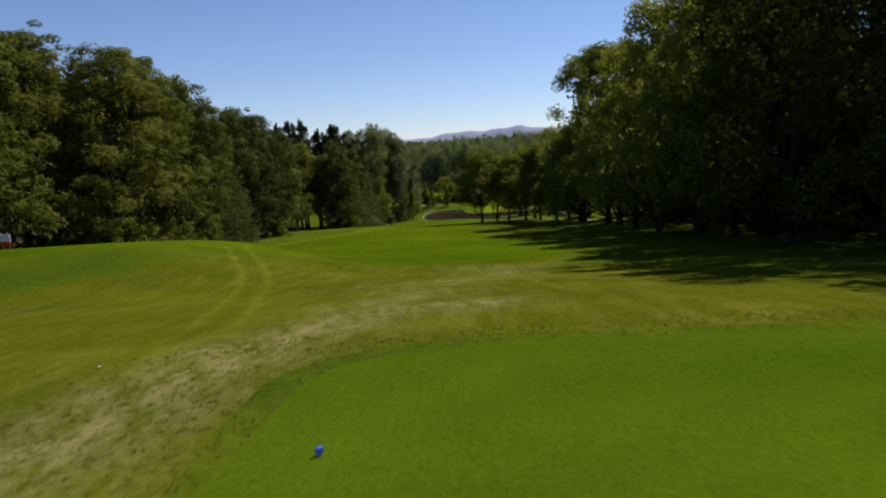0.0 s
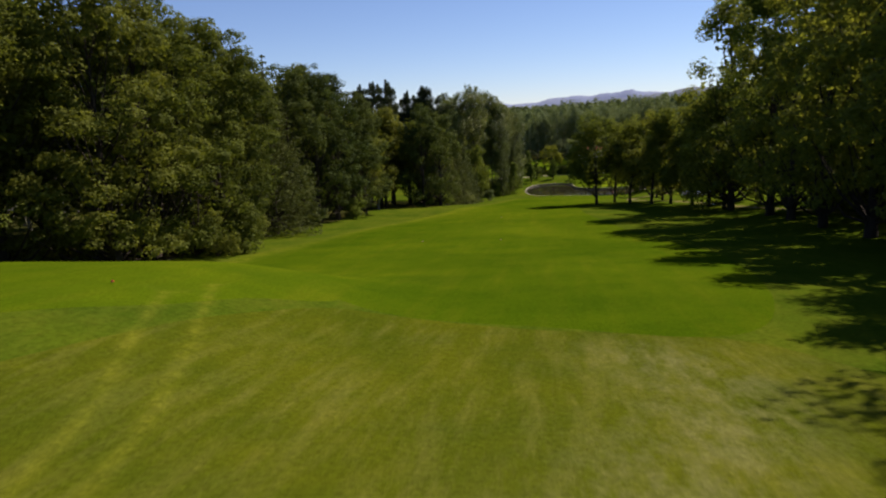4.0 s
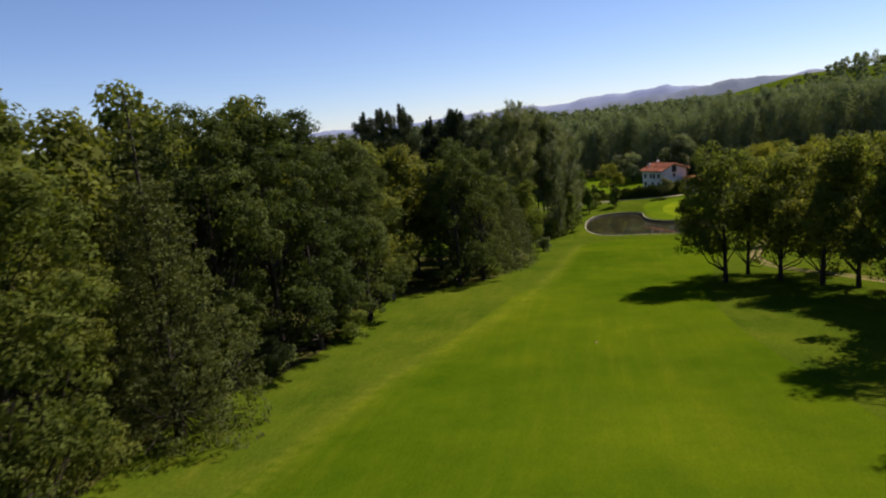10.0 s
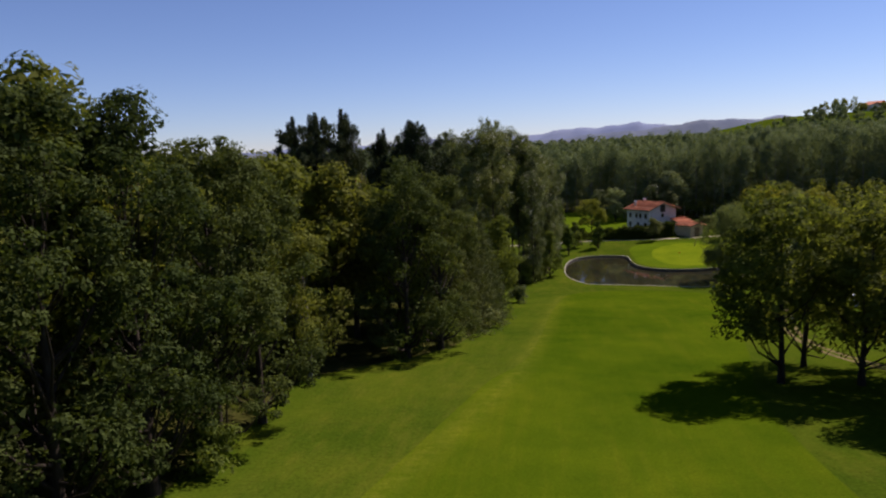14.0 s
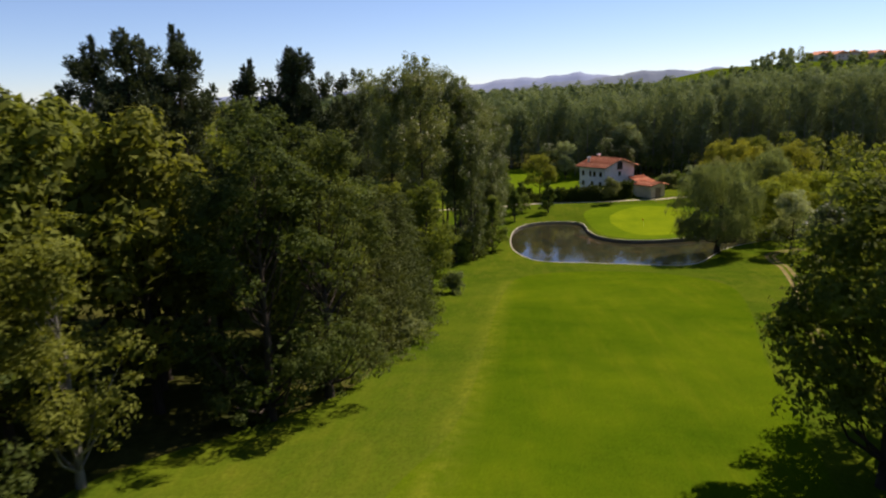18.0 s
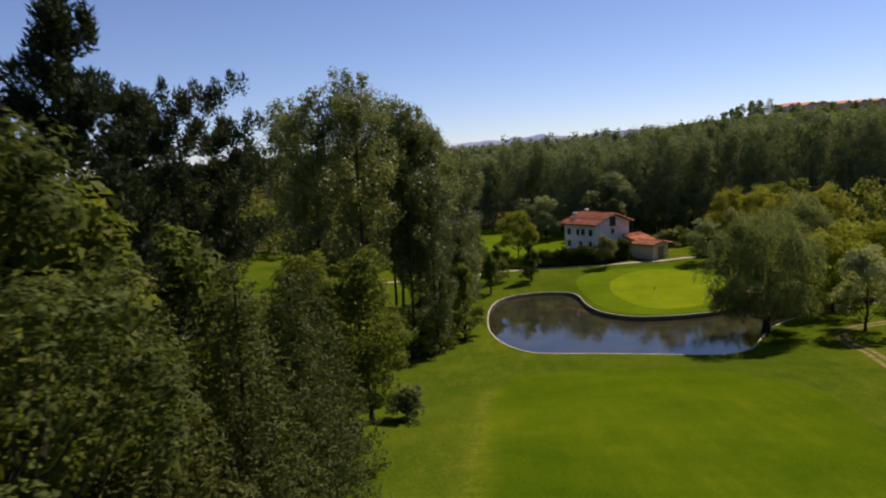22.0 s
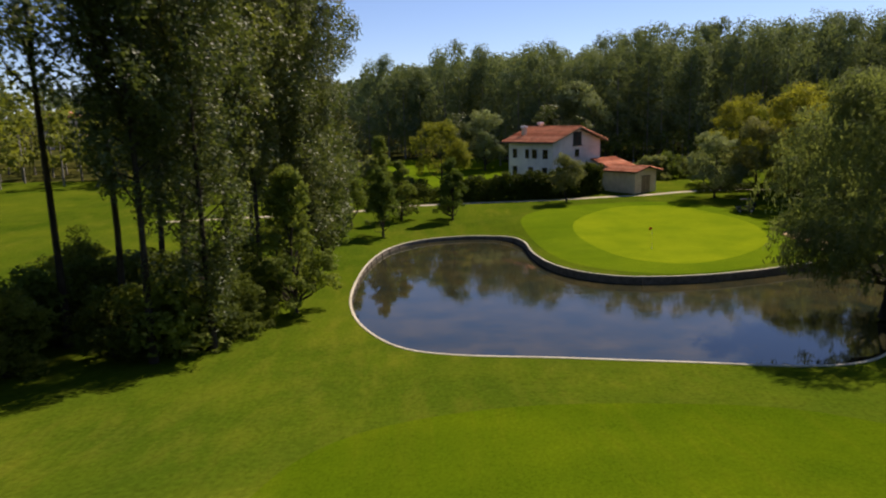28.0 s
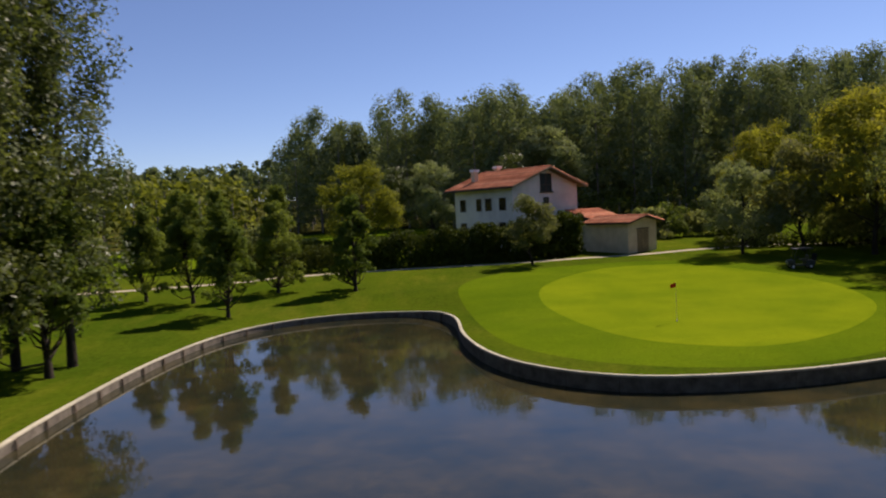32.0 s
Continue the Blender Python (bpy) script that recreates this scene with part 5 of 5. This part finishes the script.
def build_house():
    W, L, E, R = 12.43, 11.5, 8.7, 10.9
    root = tagged(new("farmhouse"), "white plastered farmhouse with a shallow red tile roof behind the hedge", "house")
    root.matrix_basis = frame_at(23.72, 382.74, 2.1)
    long_wall = part("long_wall", boxed(0, 0, -1, 0.35, L, E), PLASTER, root, "white plastered long wall")
    part("back_wall", boxed(W - 0.35, 0, -1, W, L, E), PLASTER, root)
    for y0, name in ((0.0, "gable_wall"), (L - 0.35, "rear_gable_wall")):
        bm = bmesh.new()
        pts = [(0.352, -1), (W - 0.352, -1), (W - 0.352, E - 0.02), (W / 2, R - 0.12), (0.352, E - 0.02)]
        a = [bm.verts.new((x, y0 + 0.002, z)) for x, z in pts]
        b = [bm.verts.new((x, y0 + 0.348, z)) for x, z in pts]
        bm.faces.new(a)
        bm.faces.new(b[::-1])
        for i in range(5):
            bm.faces.new((a[i], b[i], b[(i + 1) % 5], a[(i + 1) % 5]))
        bmesh.ops.recalc_face_normals(bm, faces=bm.faces)
        part(name, bm, PLASTER, root, "white plastered gable wall")
    # roof boards, tiles, ridge
    o, g = 1.0, 1.1
    drop = (R - E) / (W / 2) * o
    for s in (0, 1):
        ex, rx = (-o, W / 2) if s == 0 else (W + o, W / 2)
        bm = bmesh.new()
        slab(bm, [(ex, -g, E - drop + 0.1), (ex, L + g, E - drop + 0.1), (rx, L + g, R + 0.1), (rx, -g, R + 0.1)], 0.16)
        roof = part("roof", bm, WOOD_DARK, root, "tiled roof slope with a wooden soffit")
        tile_rows(roof, (ex, -g, E - drop + 0.1), (ex, L + g, E - drop + 0.1), (rx, -g, R + 0.1), (rx, L + g, R + 0.1), 22, 46)
    bm = bmesh.new()
    for i in range(24):
        y = -g + (L + 2 * g) * i / 24
        rod(bm, (W / 2, y, R + 0.16), (W / 2, y + (L + 2 * g) / 24 + 0.04, R + 0.14), 0.17, 0.15, 8)
    part("ridge_tiles", bm, TILE, root)
    for s in (0, 1):
        bm = bmesh.new()
        ex = -o if s == 0 else W + o
        slab(bm, [(ex, -g - 0.05, E - drop + 0.14), (W / 2, -g - 0.05, R + 0.14), (W / 2, -g + 0.05, R + 0.14), (ex, -g + 0.05, E - drop + 0.14)], 0.26)
        part("barge_board", bm, WOOD_DOOR, root)
    bm = bmesh.new()
    rod(bm, (-o - 0.08, -g, E - drop), (-o - 0.08, L + g, E - drop - 0.05), 0.08, 0.08, 8)
    part("gutter", bm, WOOD_DARK, root)
    # chimneys with pale caps
    for x, y, h, w in ((2.3, 9.7, 1.5, 0.7), (7.2, 10.3, 1.0, 0.7)):
        z = E + (R - E) * (1 - abs(x - W / 2) / (W / 2))
        ch = part("chimney", boxed(x - w / 2, y - w / 2, z - 0.6, x + w / 2, y + w / 2, z + h, bevel=0.02), PLASTER_WARM, root)
        part("chimney_cap", boxed(x - w / 2 - 0.14, y - w / 2 - 0.14, z + h, x + w / 2 + 0.14, y + w / 2 + 0.14, z + h + 0.34, bevel=0.06), METAL_WHITE, ch, "bright white metal chimney cap")
    # windows of the long side (wall face at x = 0) and of the gable (face at y = 0)
    for y, w in ((1.85, 1.15), (4.6, 1.1), (6.5, 0.85), (9.8, 1.05)):
        window_on(root, -0.0, y, 5.6, w, 1.5, "y", False)
    for y in (2.0, 5.6, 9.8):
        window_on(root, -0.0, y, 2.5, 1.1, 1.4, "y", False)
    window_on(root, 2.0, 0.0, 2.4, 1.1, 1.4, "x", False)
    window_on(root, 6.2, 0.0, 5.75, 0.95, 1.2, "x", False)
    window_on(root, 10.2, 0.0, 2.4, 1.1, 1.4, "x", False)
    # solid dark panel painted in place of the shaded inside of the opening
    log = part("loggia", boxed(5.2, -0.012, 7.75, 7.3, 0.3, 10.15), SHUTTER, root, "tall attic opening under the gable, its shade drawn as a dark panel")
    bm = bmesh.new()
    for x in (5.2, 6.25, 7.3):
        box(bm, x - 0.06, -0.06, 7.75, x + 0.06, 0.0, 10.15)
    box(bm, 5.1, -0.08, 8.6, 7.4, -0.02, 8.7)
    box(bm, 5.0, -0.25, 7.61, 7.5, 0.0, 7.75)
    part("loggia_rail", bm, WOOD_DARK, log)


build_house()


def build_barn():
    W, L, E, R = 5.73, 6.6, 3.73, 4.42
    root = tagged(new("outbuilding"), "low plastered outbuilding with tiled roof and tan double door", "outbuilding")
    root.matrix_basis = frame_at(36.67, 376.81, 1.75)
    part("side_wall", boxed(0, 0, -0.8, 0.3, L, E), PLASTER_WARM, root, "cream plastered side wall")
    part("side_wall", boxed(W - 0.3, 0, -0.8, W, L, E), PLASTER_WARM, root)
    for y0 in (0.002, L - 0.302):
        bm = bmesh.new()
        pts = [(0.302, -0.8), (W - 0.302, -0.8), (W - 0.302, E), (W / 2, R - 0.15), (0.302, E)]
        a = [bm.verts.new((x, y0, z)) for x, z in pts]
        b = [bm.verts.new((x, y0 + 0.3, z)) for x, z in pts]
        bm.faces.new(a)
        bm.faces.new(b[::-1])
        for i in range(5):
            bm.faces.new((a[i], b[i], b[(i + 1) % 5], a[(i + 1) % 5]))
        bmesh.ops.recalc_face_normals(bm, faces=bm.faces)
        part("gable_wall", bm, PLASTER_WARM, root)
    for s in (0, 1):
        ex, rx = (-0.7, W / 2) if s == 0 else (W + 0.7, W / 2)
        z = E - (R - E) / (W / 2) * 0.7 + 0.08
        bm = bmesh.new()
        slab(bm, [(ex, -0.8, z), (ex, L + 0.3, z), (rx, L + 0.3, R + 0.08), (rx, -0.8, R + 0.08)], 0.14)
        roof = part("roof", bm, WOOD_DARK, root)
        tile_rows(roof, (ex, -0.8, z), (ex, L + 0.3, z), (rx, -0.8, R + 0.08), (rx, L + 0.3, R + 0.08), 10, 24)
    for x0, x1 in ((1.75, 2.87), (2.9, 4.02)):
        d = part("door", boxed(x0, -0.05, -0.2, x1, 0.02, 2.75, bevel=0.01), WOOD_DOOR, root, "tan wooden door leaf")
        bm = bmesh.new()
        for k in range(1, 6):
            xx = x0 + (x1 - x0) * k / 6
            box(bm, xx - 0.012, -0.058, -0.15, xx + 0.012, -0.048, 2.7)
        part("door_batten", bm, WOOD_DARK, d)
    part("door_frame", boxed(1.62, -0.03, 2.77, 4.15, 0.02, 2.92), WOOD_DARK, root)
    # higher lean-to between barn and house
    link = tagged(new("link_shed"), "lean-to shed with red tile roof joining house and outbuilding", "shed")
    link.matrix_basis = frame_at(34.6, 383.6, 1.75)
    part("shed_wall", boxed(0, 0, -0.8, 6.3, 4.2, 3.85), PLASTER_WARM, link)
    bm = bmesh.new()
    slab(bm, [(6.6, -0.5, 3.85), (-0.5, -0.5, 3.85), (-0.5, 4.7, 5.45), (6.6, 4.7, 5.45)], 0.14)
    roof = part("roof", bm, WOOD_DARK, link)
    tile_rows(roof, (6.6, -0.5, 3.85), (-0.5, -0.5, 3.85), (6.6, 4.7, 5.45), (-0.5, 4.7, 5.45), 12, 22)


build_barn()


def hedge_row(name, label, line, height, half, seed, leaf=None, size=0.12, dens=26, ragged=0.3):
    """A clipped hedge along a plan line: a dense body of small leaves, with woody stems inside."""
    r = np.random.RandomState(seed)
    p = spline(line, 0.55)
    c, rad = [], []
    stems = []
    for i, (x, y) in enumerate(p):
        h = height(i / (len(p) - 1)) * (1 + ragged * 0.25 * math.sin(i * 0.7 + seed))
        z0 = float(land(x, y))
        for z in np.arange(0.25, h, 0.5):
            for q in (-half * 0.75, 0, half * 0.75):
                c.append((x + r.normal() * 0.12 + q * 0.25, y + q + r.normal() * 0.12, z0 + z + r.normal() * 0.1))
                rad.append(r.uniform(0.36, 0.55))
        if i % 2 == 0:
            stems.append(tube([(x, y, z0 - 0.2), (x + r.normal() * 0.1, y, z0 + h * 0.8)], [0.05, 0.015], 5))
    v, f = leaf_blades(r, np.array(c), np.array(rad), np.full(len(c), dens), size, outward=0.5, up=0.3)
    root = thing(name, label, "hedge")
    for nm, pc, mat in (("foliage", (v, f), leaf or L_HEDGE), ("stem", joined(stems), BARK)):
        ob = new(nm, mesh_of(nm, *pc, mat))
        ob.parent = root
        if nm == "stem":
            tagged(ob, kind="stuff")


hedge_row("tall_hedge", "tall dense dark green hedge in front of the house", [(5.5, 375.6), (12, 375.6), (19, 376.0), (26, 377.0), (31.4, 379.6)], lambda u: 3.5 + 1.6 * u, 1.4, 3, None, 0.18, 26)
hedge_row("lower_hedge", "lower clipped hedge along the gravel path", [(-8, 373.6), (0, 375.2), (5.2, 375.6)], lambda u: 2.9, 1.0, 4, None, 0.14, 20)
hedge_row("garden_hedge", "clipped garden hedge beside the lawn", [(-10, 381), (-4, 382.5), (1, 383)], lambda u: 3.0, 1.2, 5, None, 0.15, 18)
hedge_row("low_hedge", "long low clipped hedge behind the green", [(47.5, 376.2), (52, 376), (58, 375.6), (68, 373.5), (80, 371)], lambda u: 1.5, 0.8, 6, None, 0.13, 20, 0.05)


# ---- flag, golf cart, markers, cars ----
def build_flag():
    root = thing("golf_flag", "red golf flag on a thin pole on the green", "flag", m=pose(*at(25.7, 335.5)))
    pole = part("pole", rod(bmesh.new(), (0, 0, -0.1), (0, 0, 2.45), 0.013, 0.009, 8), METAL_WHITE, root)
    bm = bmesh.new()
    vs = [[bm.verts.new((-0.012 - 0.36 * u, 0.05 * math.sin(u * 6) * u, 2.43 - 0.27 * w - 0.08 * u)) for w in (0, 0.33, 0.66, 1)] for u in np.linspace(0, 1, 8)]
    for a, b in zip(vs, vs[1:]):
        for k in range(3):
            bm.faces.new((a[k], a[k + 1], b[k + 1], b[k]))
    cloth = part("flag_cloth", bm, CLOTH_RED, root, "red cloth")
    cloth.modifiers.new("thickness", "SOLIDIFY").thickness = 0.006
    bm = bmesh.new()
    bmesh.ops.create_cone(bm, cap_ends=False, segments=20, radius1=0.054, radius2=0.054, depth=0.1, matrix=Matrix.Translation((0, 0, 0.006)))
    part("cup", bm, METAL_WHITE, root)


build_flag()


def build_driftwood(x, y):
    root = thing("floating_branch", "small dark branch floating at the edge of the pond", "branch", m=pose(x, y, -0.715))
    for a, b, w in (((-0.16, 0, 0.0), (0.16, 0.05, 0.03), 0.035), ((0.02, 0.02, 0.02), (0.10, 0.12, 0.09), 0.018)):
        part("twig", rod(bmesh.new(), a, b, w, w * 0.6, 7), BARK, root)


build_driftwood(9.0, 302.3)


def wheel(parent, x, y, z, r, w, name="wheel"):
    bm = bmesh.new()
    bmesh.ops.create_cone(bm, cap_ends=True, segments=20, radius1=r, radius2=r, depth=w, matrix=Matrix.Translation((x, y, z)) @ Matrix.Rotation(math.pi / 2, 4, "Y"))
    bmesh.ops.bevel(bm, geom=[e for e in bm.edges if e.calc_length() < r * 0.5], offset=r * 0.12, segments=2, affect="EDGES")
    wh = part(name, bm, RUBBER, parent)
    bm = bmesh.new()
    bmesh.ops.create_cone(bm, cap_ends=True, segments=16, radius1=r * 0.55, radius2=r * 0.5, depth=w + 0.03, matrix=Matrix.Translation((x, y, z)) @ Matrix.Rotation(math.pi / 2, 4, "Y"))
    part("rim", bm, METAL_WHITE, wh)


def build_cart(m):
    root = thing("golf_cart", "dark golf cart with a flat canopy parked beyond the green", "golf cart", m=m)
    bm = boxed(-0.58, -1.15, 0.28, 0.58, 1.0, 0.42, bevel=0.03)
    part("chassis", bm, DARK_PAINT, root)
    bm = boxed(-0.56, 0.55, 0.40, 0.56, 1.18, 0.85, bevel=0.12)
    part("front_cowl", bm, DARK_PAINT, root)
    part("rear_body", boxed(-0.57, -1.2, 0.40, 0.57, -0.35, 0.80, bevel=0.08), DARK_PAINT, root)
    part("seat", boxed(-0.52, -0.55, 0.78, 0.52, 0.0, 0.92, bevel=0.05), DARK_PAINT, root)
    part("backrest", boxed(-0.52, -0.66, 0.95, 0.52, -0.54, 1.30, bevel=0.05), DARK_PAINT, root)
    for x in (-0.5, 0.5):
        part("post", rod(bmesh.new(), (x, 0.70, 0.80), (x, 0.42, 1.86), 0.02, 0.02), DARK_PAINT, root)
        part("post", rod(bmesh.new(), (x, -0.85, 0.75), (x, -0.72, 1.86), 0.02, 0.02), DARK_PAINT, root)
    part("canopy", boxed(-0.62, -1.0, 1.85, 0.62, 0.72, 1.95, bevel=0.04), DARK_PAINT, root, "dark canopy")
    bm = bmesh.new()
    rod(bm, (-0.24, 0.55, 0.80), (-0.24, 0.28, 1.06), 0.018, 0.018)
    bmesh.ops.create_cone(bm, cap_ends=True, segments=16, radius1=0.17, radius2=0.17, depth=0.025, matrix=Matrix.Translation((-0.24, 0.26, 1.08)) @ Matrix.Rotation(radians(-40), 4, "X"))
    part("steering_wheel", bm, RUBBER, root)
    for x, r in ((-0.3, 0.14), (0.3, 0.14)):
        part("golf_bag", rod(bmesh.new(), (x, -1.15, 0.55), (x, -1.3, 1.38), r, r * 1.05, 12), RUBBER, root)
    for x in (-0.52, 0.52):
        for y in (-0.78, 0.78):
            wheel(root, x, y, 0.23, 0.23, 0.2)
    for x in (-0.36, 0.36):
        part("headlight", boxed(x - 0.09, 1.16, 0.58, x + 0.09, 1.20, 0.68, bevel=0.015), METAL_WHITE, root)


build_cart(pose(*at(46.6, 357.0), 0, 0, 75))


def build_car(m, paint, label, van=False):
    root = thing("parked_car", label, "car", "parked cars", m)
    h = 1.75 if van else 1.46
    bm = bmesh.new()
    side = [(-2.1, 0.35), (2.1, 0.35), (2.15, 0.7), (2.0, 0.85), (1.1, 0.98), (0.45, h), (-1.5, h), (-2.0, 1.0), (-2.15, 0.8)]
    a = [bm.verts.new((-0.86 if z < 1.1 else -0.66, y, z)) for y, z in side]
    b = [bm.verts.new((0.86 if z < 1.1 else 0.66, y, z)) for y, z in side]
    bm.faces.new(a)
    bm.faces.new(b[::-1])
    for i in range(len(side)):
        j = (i + 1) % len(side)
        bm.faces.new((a[i], b[i], b[j], a[j]))
    bmesh.ops.recalc_face_normals(bm, faces=bm.faces)
    bmesh.ops.bevel(bm, geom=bm.edges[:], offset=0.07, segments=2, affect="EDGES")
    part("body", bm, paint, root)
    for name, dims in (("windscreen", (-0.6, 0.62, 1.03, 0.6, 0.80, h - 0.16)), ("rear_window", (-0.6, -1.86, 1.05, 0.6, -1.74, h - 0.16)), ("side_window", (-0.80, -1.3, 1.02, -0.74, 0.5, h - 0.14)), ("side_window", (0.74, -1.3, 1.02, 0.80, 0.5, h - 0.14))):
        part(name, boxed(*dims, bevel=0.02), GLASS, root)
    for x in (-0.80, 0.80):
        for y in (-1.3, 1.32):
            wheel(root, x, y, 0.32, 0.32, 0.2)
        part("headlight", boxed(x * 0.8 - 0.14, 2.08, 0.62, x * 0.8 + 0.14, 2.16, 0.78, bevel=0.02), METAL_WHITE, root)
        part("tail_light", boxed(x * 0.86 - 0.1, -2.16, 0.75, x * 0.86 + 0.1, -2.08, 0.92, bevel=0.02), PLASTIC_RED, root)


for x, y, a, pt, lb in ((45.5, 267, 60, CAR_WHITE, "white car parked on the grass beside the track"), (44, 258.5, 64, CAR_GREY, "dark grey car parked on the grass beside the track"), (41, 243, 70, CAR_WHITE, "white car parked on the grass beside the track"),
                        (40, 236, 70, CAR_WHITE, "white car parked on the grass beside the track"), (39, 229, 70, CAR_GREY, "dark grey car parked on the grass beside the track"), (39.5, 217, 72, CAR_WHITE, "white car parked on the grass beside the track")):
    build_car(pose(*at(x, y), 0, 0, a), pt, lb)


def build_marker(x, y, mat, label, turn):
    root = thing("tee_marker", label, "tee marker", "tee markers", pose(*at(x, y), 0, 0, turn))
    bm = boxed(-0.055, -0.04, 0.03, 0.055, 0.04, 0.14, bevel=0.025)
    part("head", bm, mat, root)
    part("spike", rod(bmesh.new(), (0, 0, -0.12), (0, 0, 0.05), 0.012, 0.014), METAL_WHITE, root)


build_marker(-1.95, 10.62, PLASTIC_BLUE, "blue plastic tee marker on the mown tee", 40)
build_marker(-21.5, 63, PLASTIC_RED, "red plastic tee marker on the forward tee", 20)
build_marker(-26, 60, PLASTIC_RED, "red plastic tee marker on the forward tee", 20)


def build_tee_sign(x, y):
    root = thing("tee_sign", "small white and red tee sign board on posts", "sign", "", pose(*at(x, y), 0, 0, -20))
    for a in (-0.42, 0.42):
        part("post", boxed(a - 0.04, -0.04, -0.2, a + 0.04, 0.04, 1.1, bevel=0.008), WOOD_DARK, root)
    part("board", boxed(-0.6, -0.085, 0.62, 0.6, -0.045, 1.25, bevel=0.012), METAL_WHITE, root, "white upper board")
    part("lower_board", boxed(-0.6, -0.085, 0.22, 0.6, -0.045, 0.60, bevel=0.012), PLASTIC_RED, root, "red lower board")


build_tee_sign(-35.5, 59.0)


def build_sprinkler(x, y):
    root = thing("sprinkler_cover", "small round pale sprinkler cover set in the fairway", "sprinkler", "fairway sprinklers", pose(*at(x, y)))
    bm = bmesh.new()
    bmesh.ops.create_cone(bm, cap_ends=True, segments=18, radius1=0.12, radius2=0.10, depth=0.10, matrix=Matrix.Translation((0, 0, 0.02)))
    part("lid", bm, TRACK, root)
    bm = bmesh.new()
    bmesh.ops.create_cone(bm, cap_ends=True, segments=18, radius1=0.20, radius2=0.17, depth=0.05, matrix=Matrix.Translation((0, 0, 0.012)))
    part("surround", bm, DIRT, root)


for x, y in ((-16.6, 125.4), (-8.2, 167.2), (-6.1, 127), (-36.8, 88.5)):
    build_sprinkler(x, y)


ball = bmesh.new()
bmesh.ops.create_icosphere(ball, subdivisions=3, radius=0.03)
bmesh.ops.inset_individual(ball, faces=ball.faces[:], thickness=0.0012, depth=-0.0008)
gb = part("golf_ball", ball, METAL_WHITE, None)
gb.location = at(-8.1, 16.6, 0.028)
tagged(gb, "white dimpled golf ball lying in the dry grass", "golf ball")


# ---- distance: ridges, hamlet on the hill ----
def ridge(name, label, y, height, x0, x1, depth, mat, seed, step):
    """A long wooded ridge: a real slope with a wavy crest."""
    r = np.random.RandomState(seed)
    ph = r.uniform(0, 6.28, 6)
    xs = np.arange(x0, x1 + 1, step)
    crest = np.array([height(x) * (1 + 0.06 * math.sin(x / 140 + ph[0]) + 0.05 * math.sin(x / 61 + ph[1]) + 0.025 * math.sin(x / 23 + ph[2])) for x in xs])
    prof = [(0.0, -0.2), (0.25, 0.22), (0.5, 0.55), (0.75, 0.82), (1.0, 1.0), (1.5, 0.6)]
    v = [(x, y + depth * d, c * k + r.normal() * 1.2) for x, c in zip(xs, crest) for d, k in prof]
    n = len(prof)
    f = [(i * n + k, (i + 1) * n + k, (i + 1) * n + k + 1, i * n + k + 1) for i in range(len(xs) - 1) for k in range(n - 1)]
    tagged(new(name, mesh_of(name, v, f, mat, True)), label, "hills", kind="structure")


ridge("backdrop_ridge", "wooded ridge on the horizon, haze painted in as blue-grey", 2700, lambda x: float(np.interp(x, [-1600, -600, -30, 449, 841, 1600], [45, 50, 60, 92, 110, 112])), -1900, 1900, 300, RIDGE, 3, 14)
ridge("backdrop_ridge_far", "far mountain ridge behind the hills, haze painted in as pale blue", 3900, lambda x: float(np.interp(x, [-2500, -1150, -355, 487, 1158, 2500], [60, 76, 98, 132, 132, 128])), -2600, 2600, 300, RIDGE_FAR, 8, 22)
ridge("backdrop_hill", "low wooded hill with fields at middle distance", 1150, lambda x: float(np.interp(x, [-900, -300, -100, 0, 120, 260, 420, 800], [26, 30, 33, 35, 38, 48, 60, 62])), -1000, 1000, 220, HILL, 5, 10)


def village_house(x, y, z, w, l, h, turn, wall, label="small pale house with red roof on the hill top", group="hill hamlet"):
    root = thing("hill_house", label, "house", group, pose(x, y, z, 0, 0, turn))
    part("wall", boxed(-w / 2, -l / 2, -3, w / 2, l / 2, h), wall, root)
    bm = bmesh.new()
    a = [bm.verts.new((sx * (w / 2 + 0.5), sy * (l / 2 + 0.5), h)) for sx, sy in ((-1, -1), (1, -1), (1, 1), (-1, 1))]
    b = [bm.verts.new((0, sy * (l / 2 + 0.5), h + w * 0.22)) for sy in (-1, 1)]
    for q in ((a[0], a[3], b[1], b[0]), (a[1], b[0], b[1], a[2]), (a[0], b[0], a[1]), (a[3], a[2], b[1]), (a[0], a[1], a[2], a[3])):
        bm.faces.new(q)
    bmesh.ops.recalc_face_normals(bm, faces=bm.faces)
    part("roof", bm, TILE, root)
    for k in (-1, 0, 1):
        part("window", boxed(k * w * 0.3 - 0.5, -l / 2 - 0.05, h * 0.45, k * w * 0.3 + 0.5, -l / 2 + 0.02, h * 0.45 + 1.4), GLASS, root)


for x, y, w, l, h, t in ((312, 906, 11, 14, 6, 20), (318, 910, 12, 16, 7, 35), (330, 906, 14, 22, 6, 10), (346, 908, 12, 16, 7, -10), (362, 906, 12, 20, 6, 30), (381, 907, 12, 16, 6, 15), (398, 906, 14, 18, 6, 5)):
    village_house(x, y, float(land(x, y)), w, l, h, t, PLASTER_PINK if x > 325 else PLASTER)
village_house(-123, 520, float(land(-123, 520)), 14, 15, 10, 20, PLASTER_PINK, "tall pink house with red roof beyond the lawn", "")
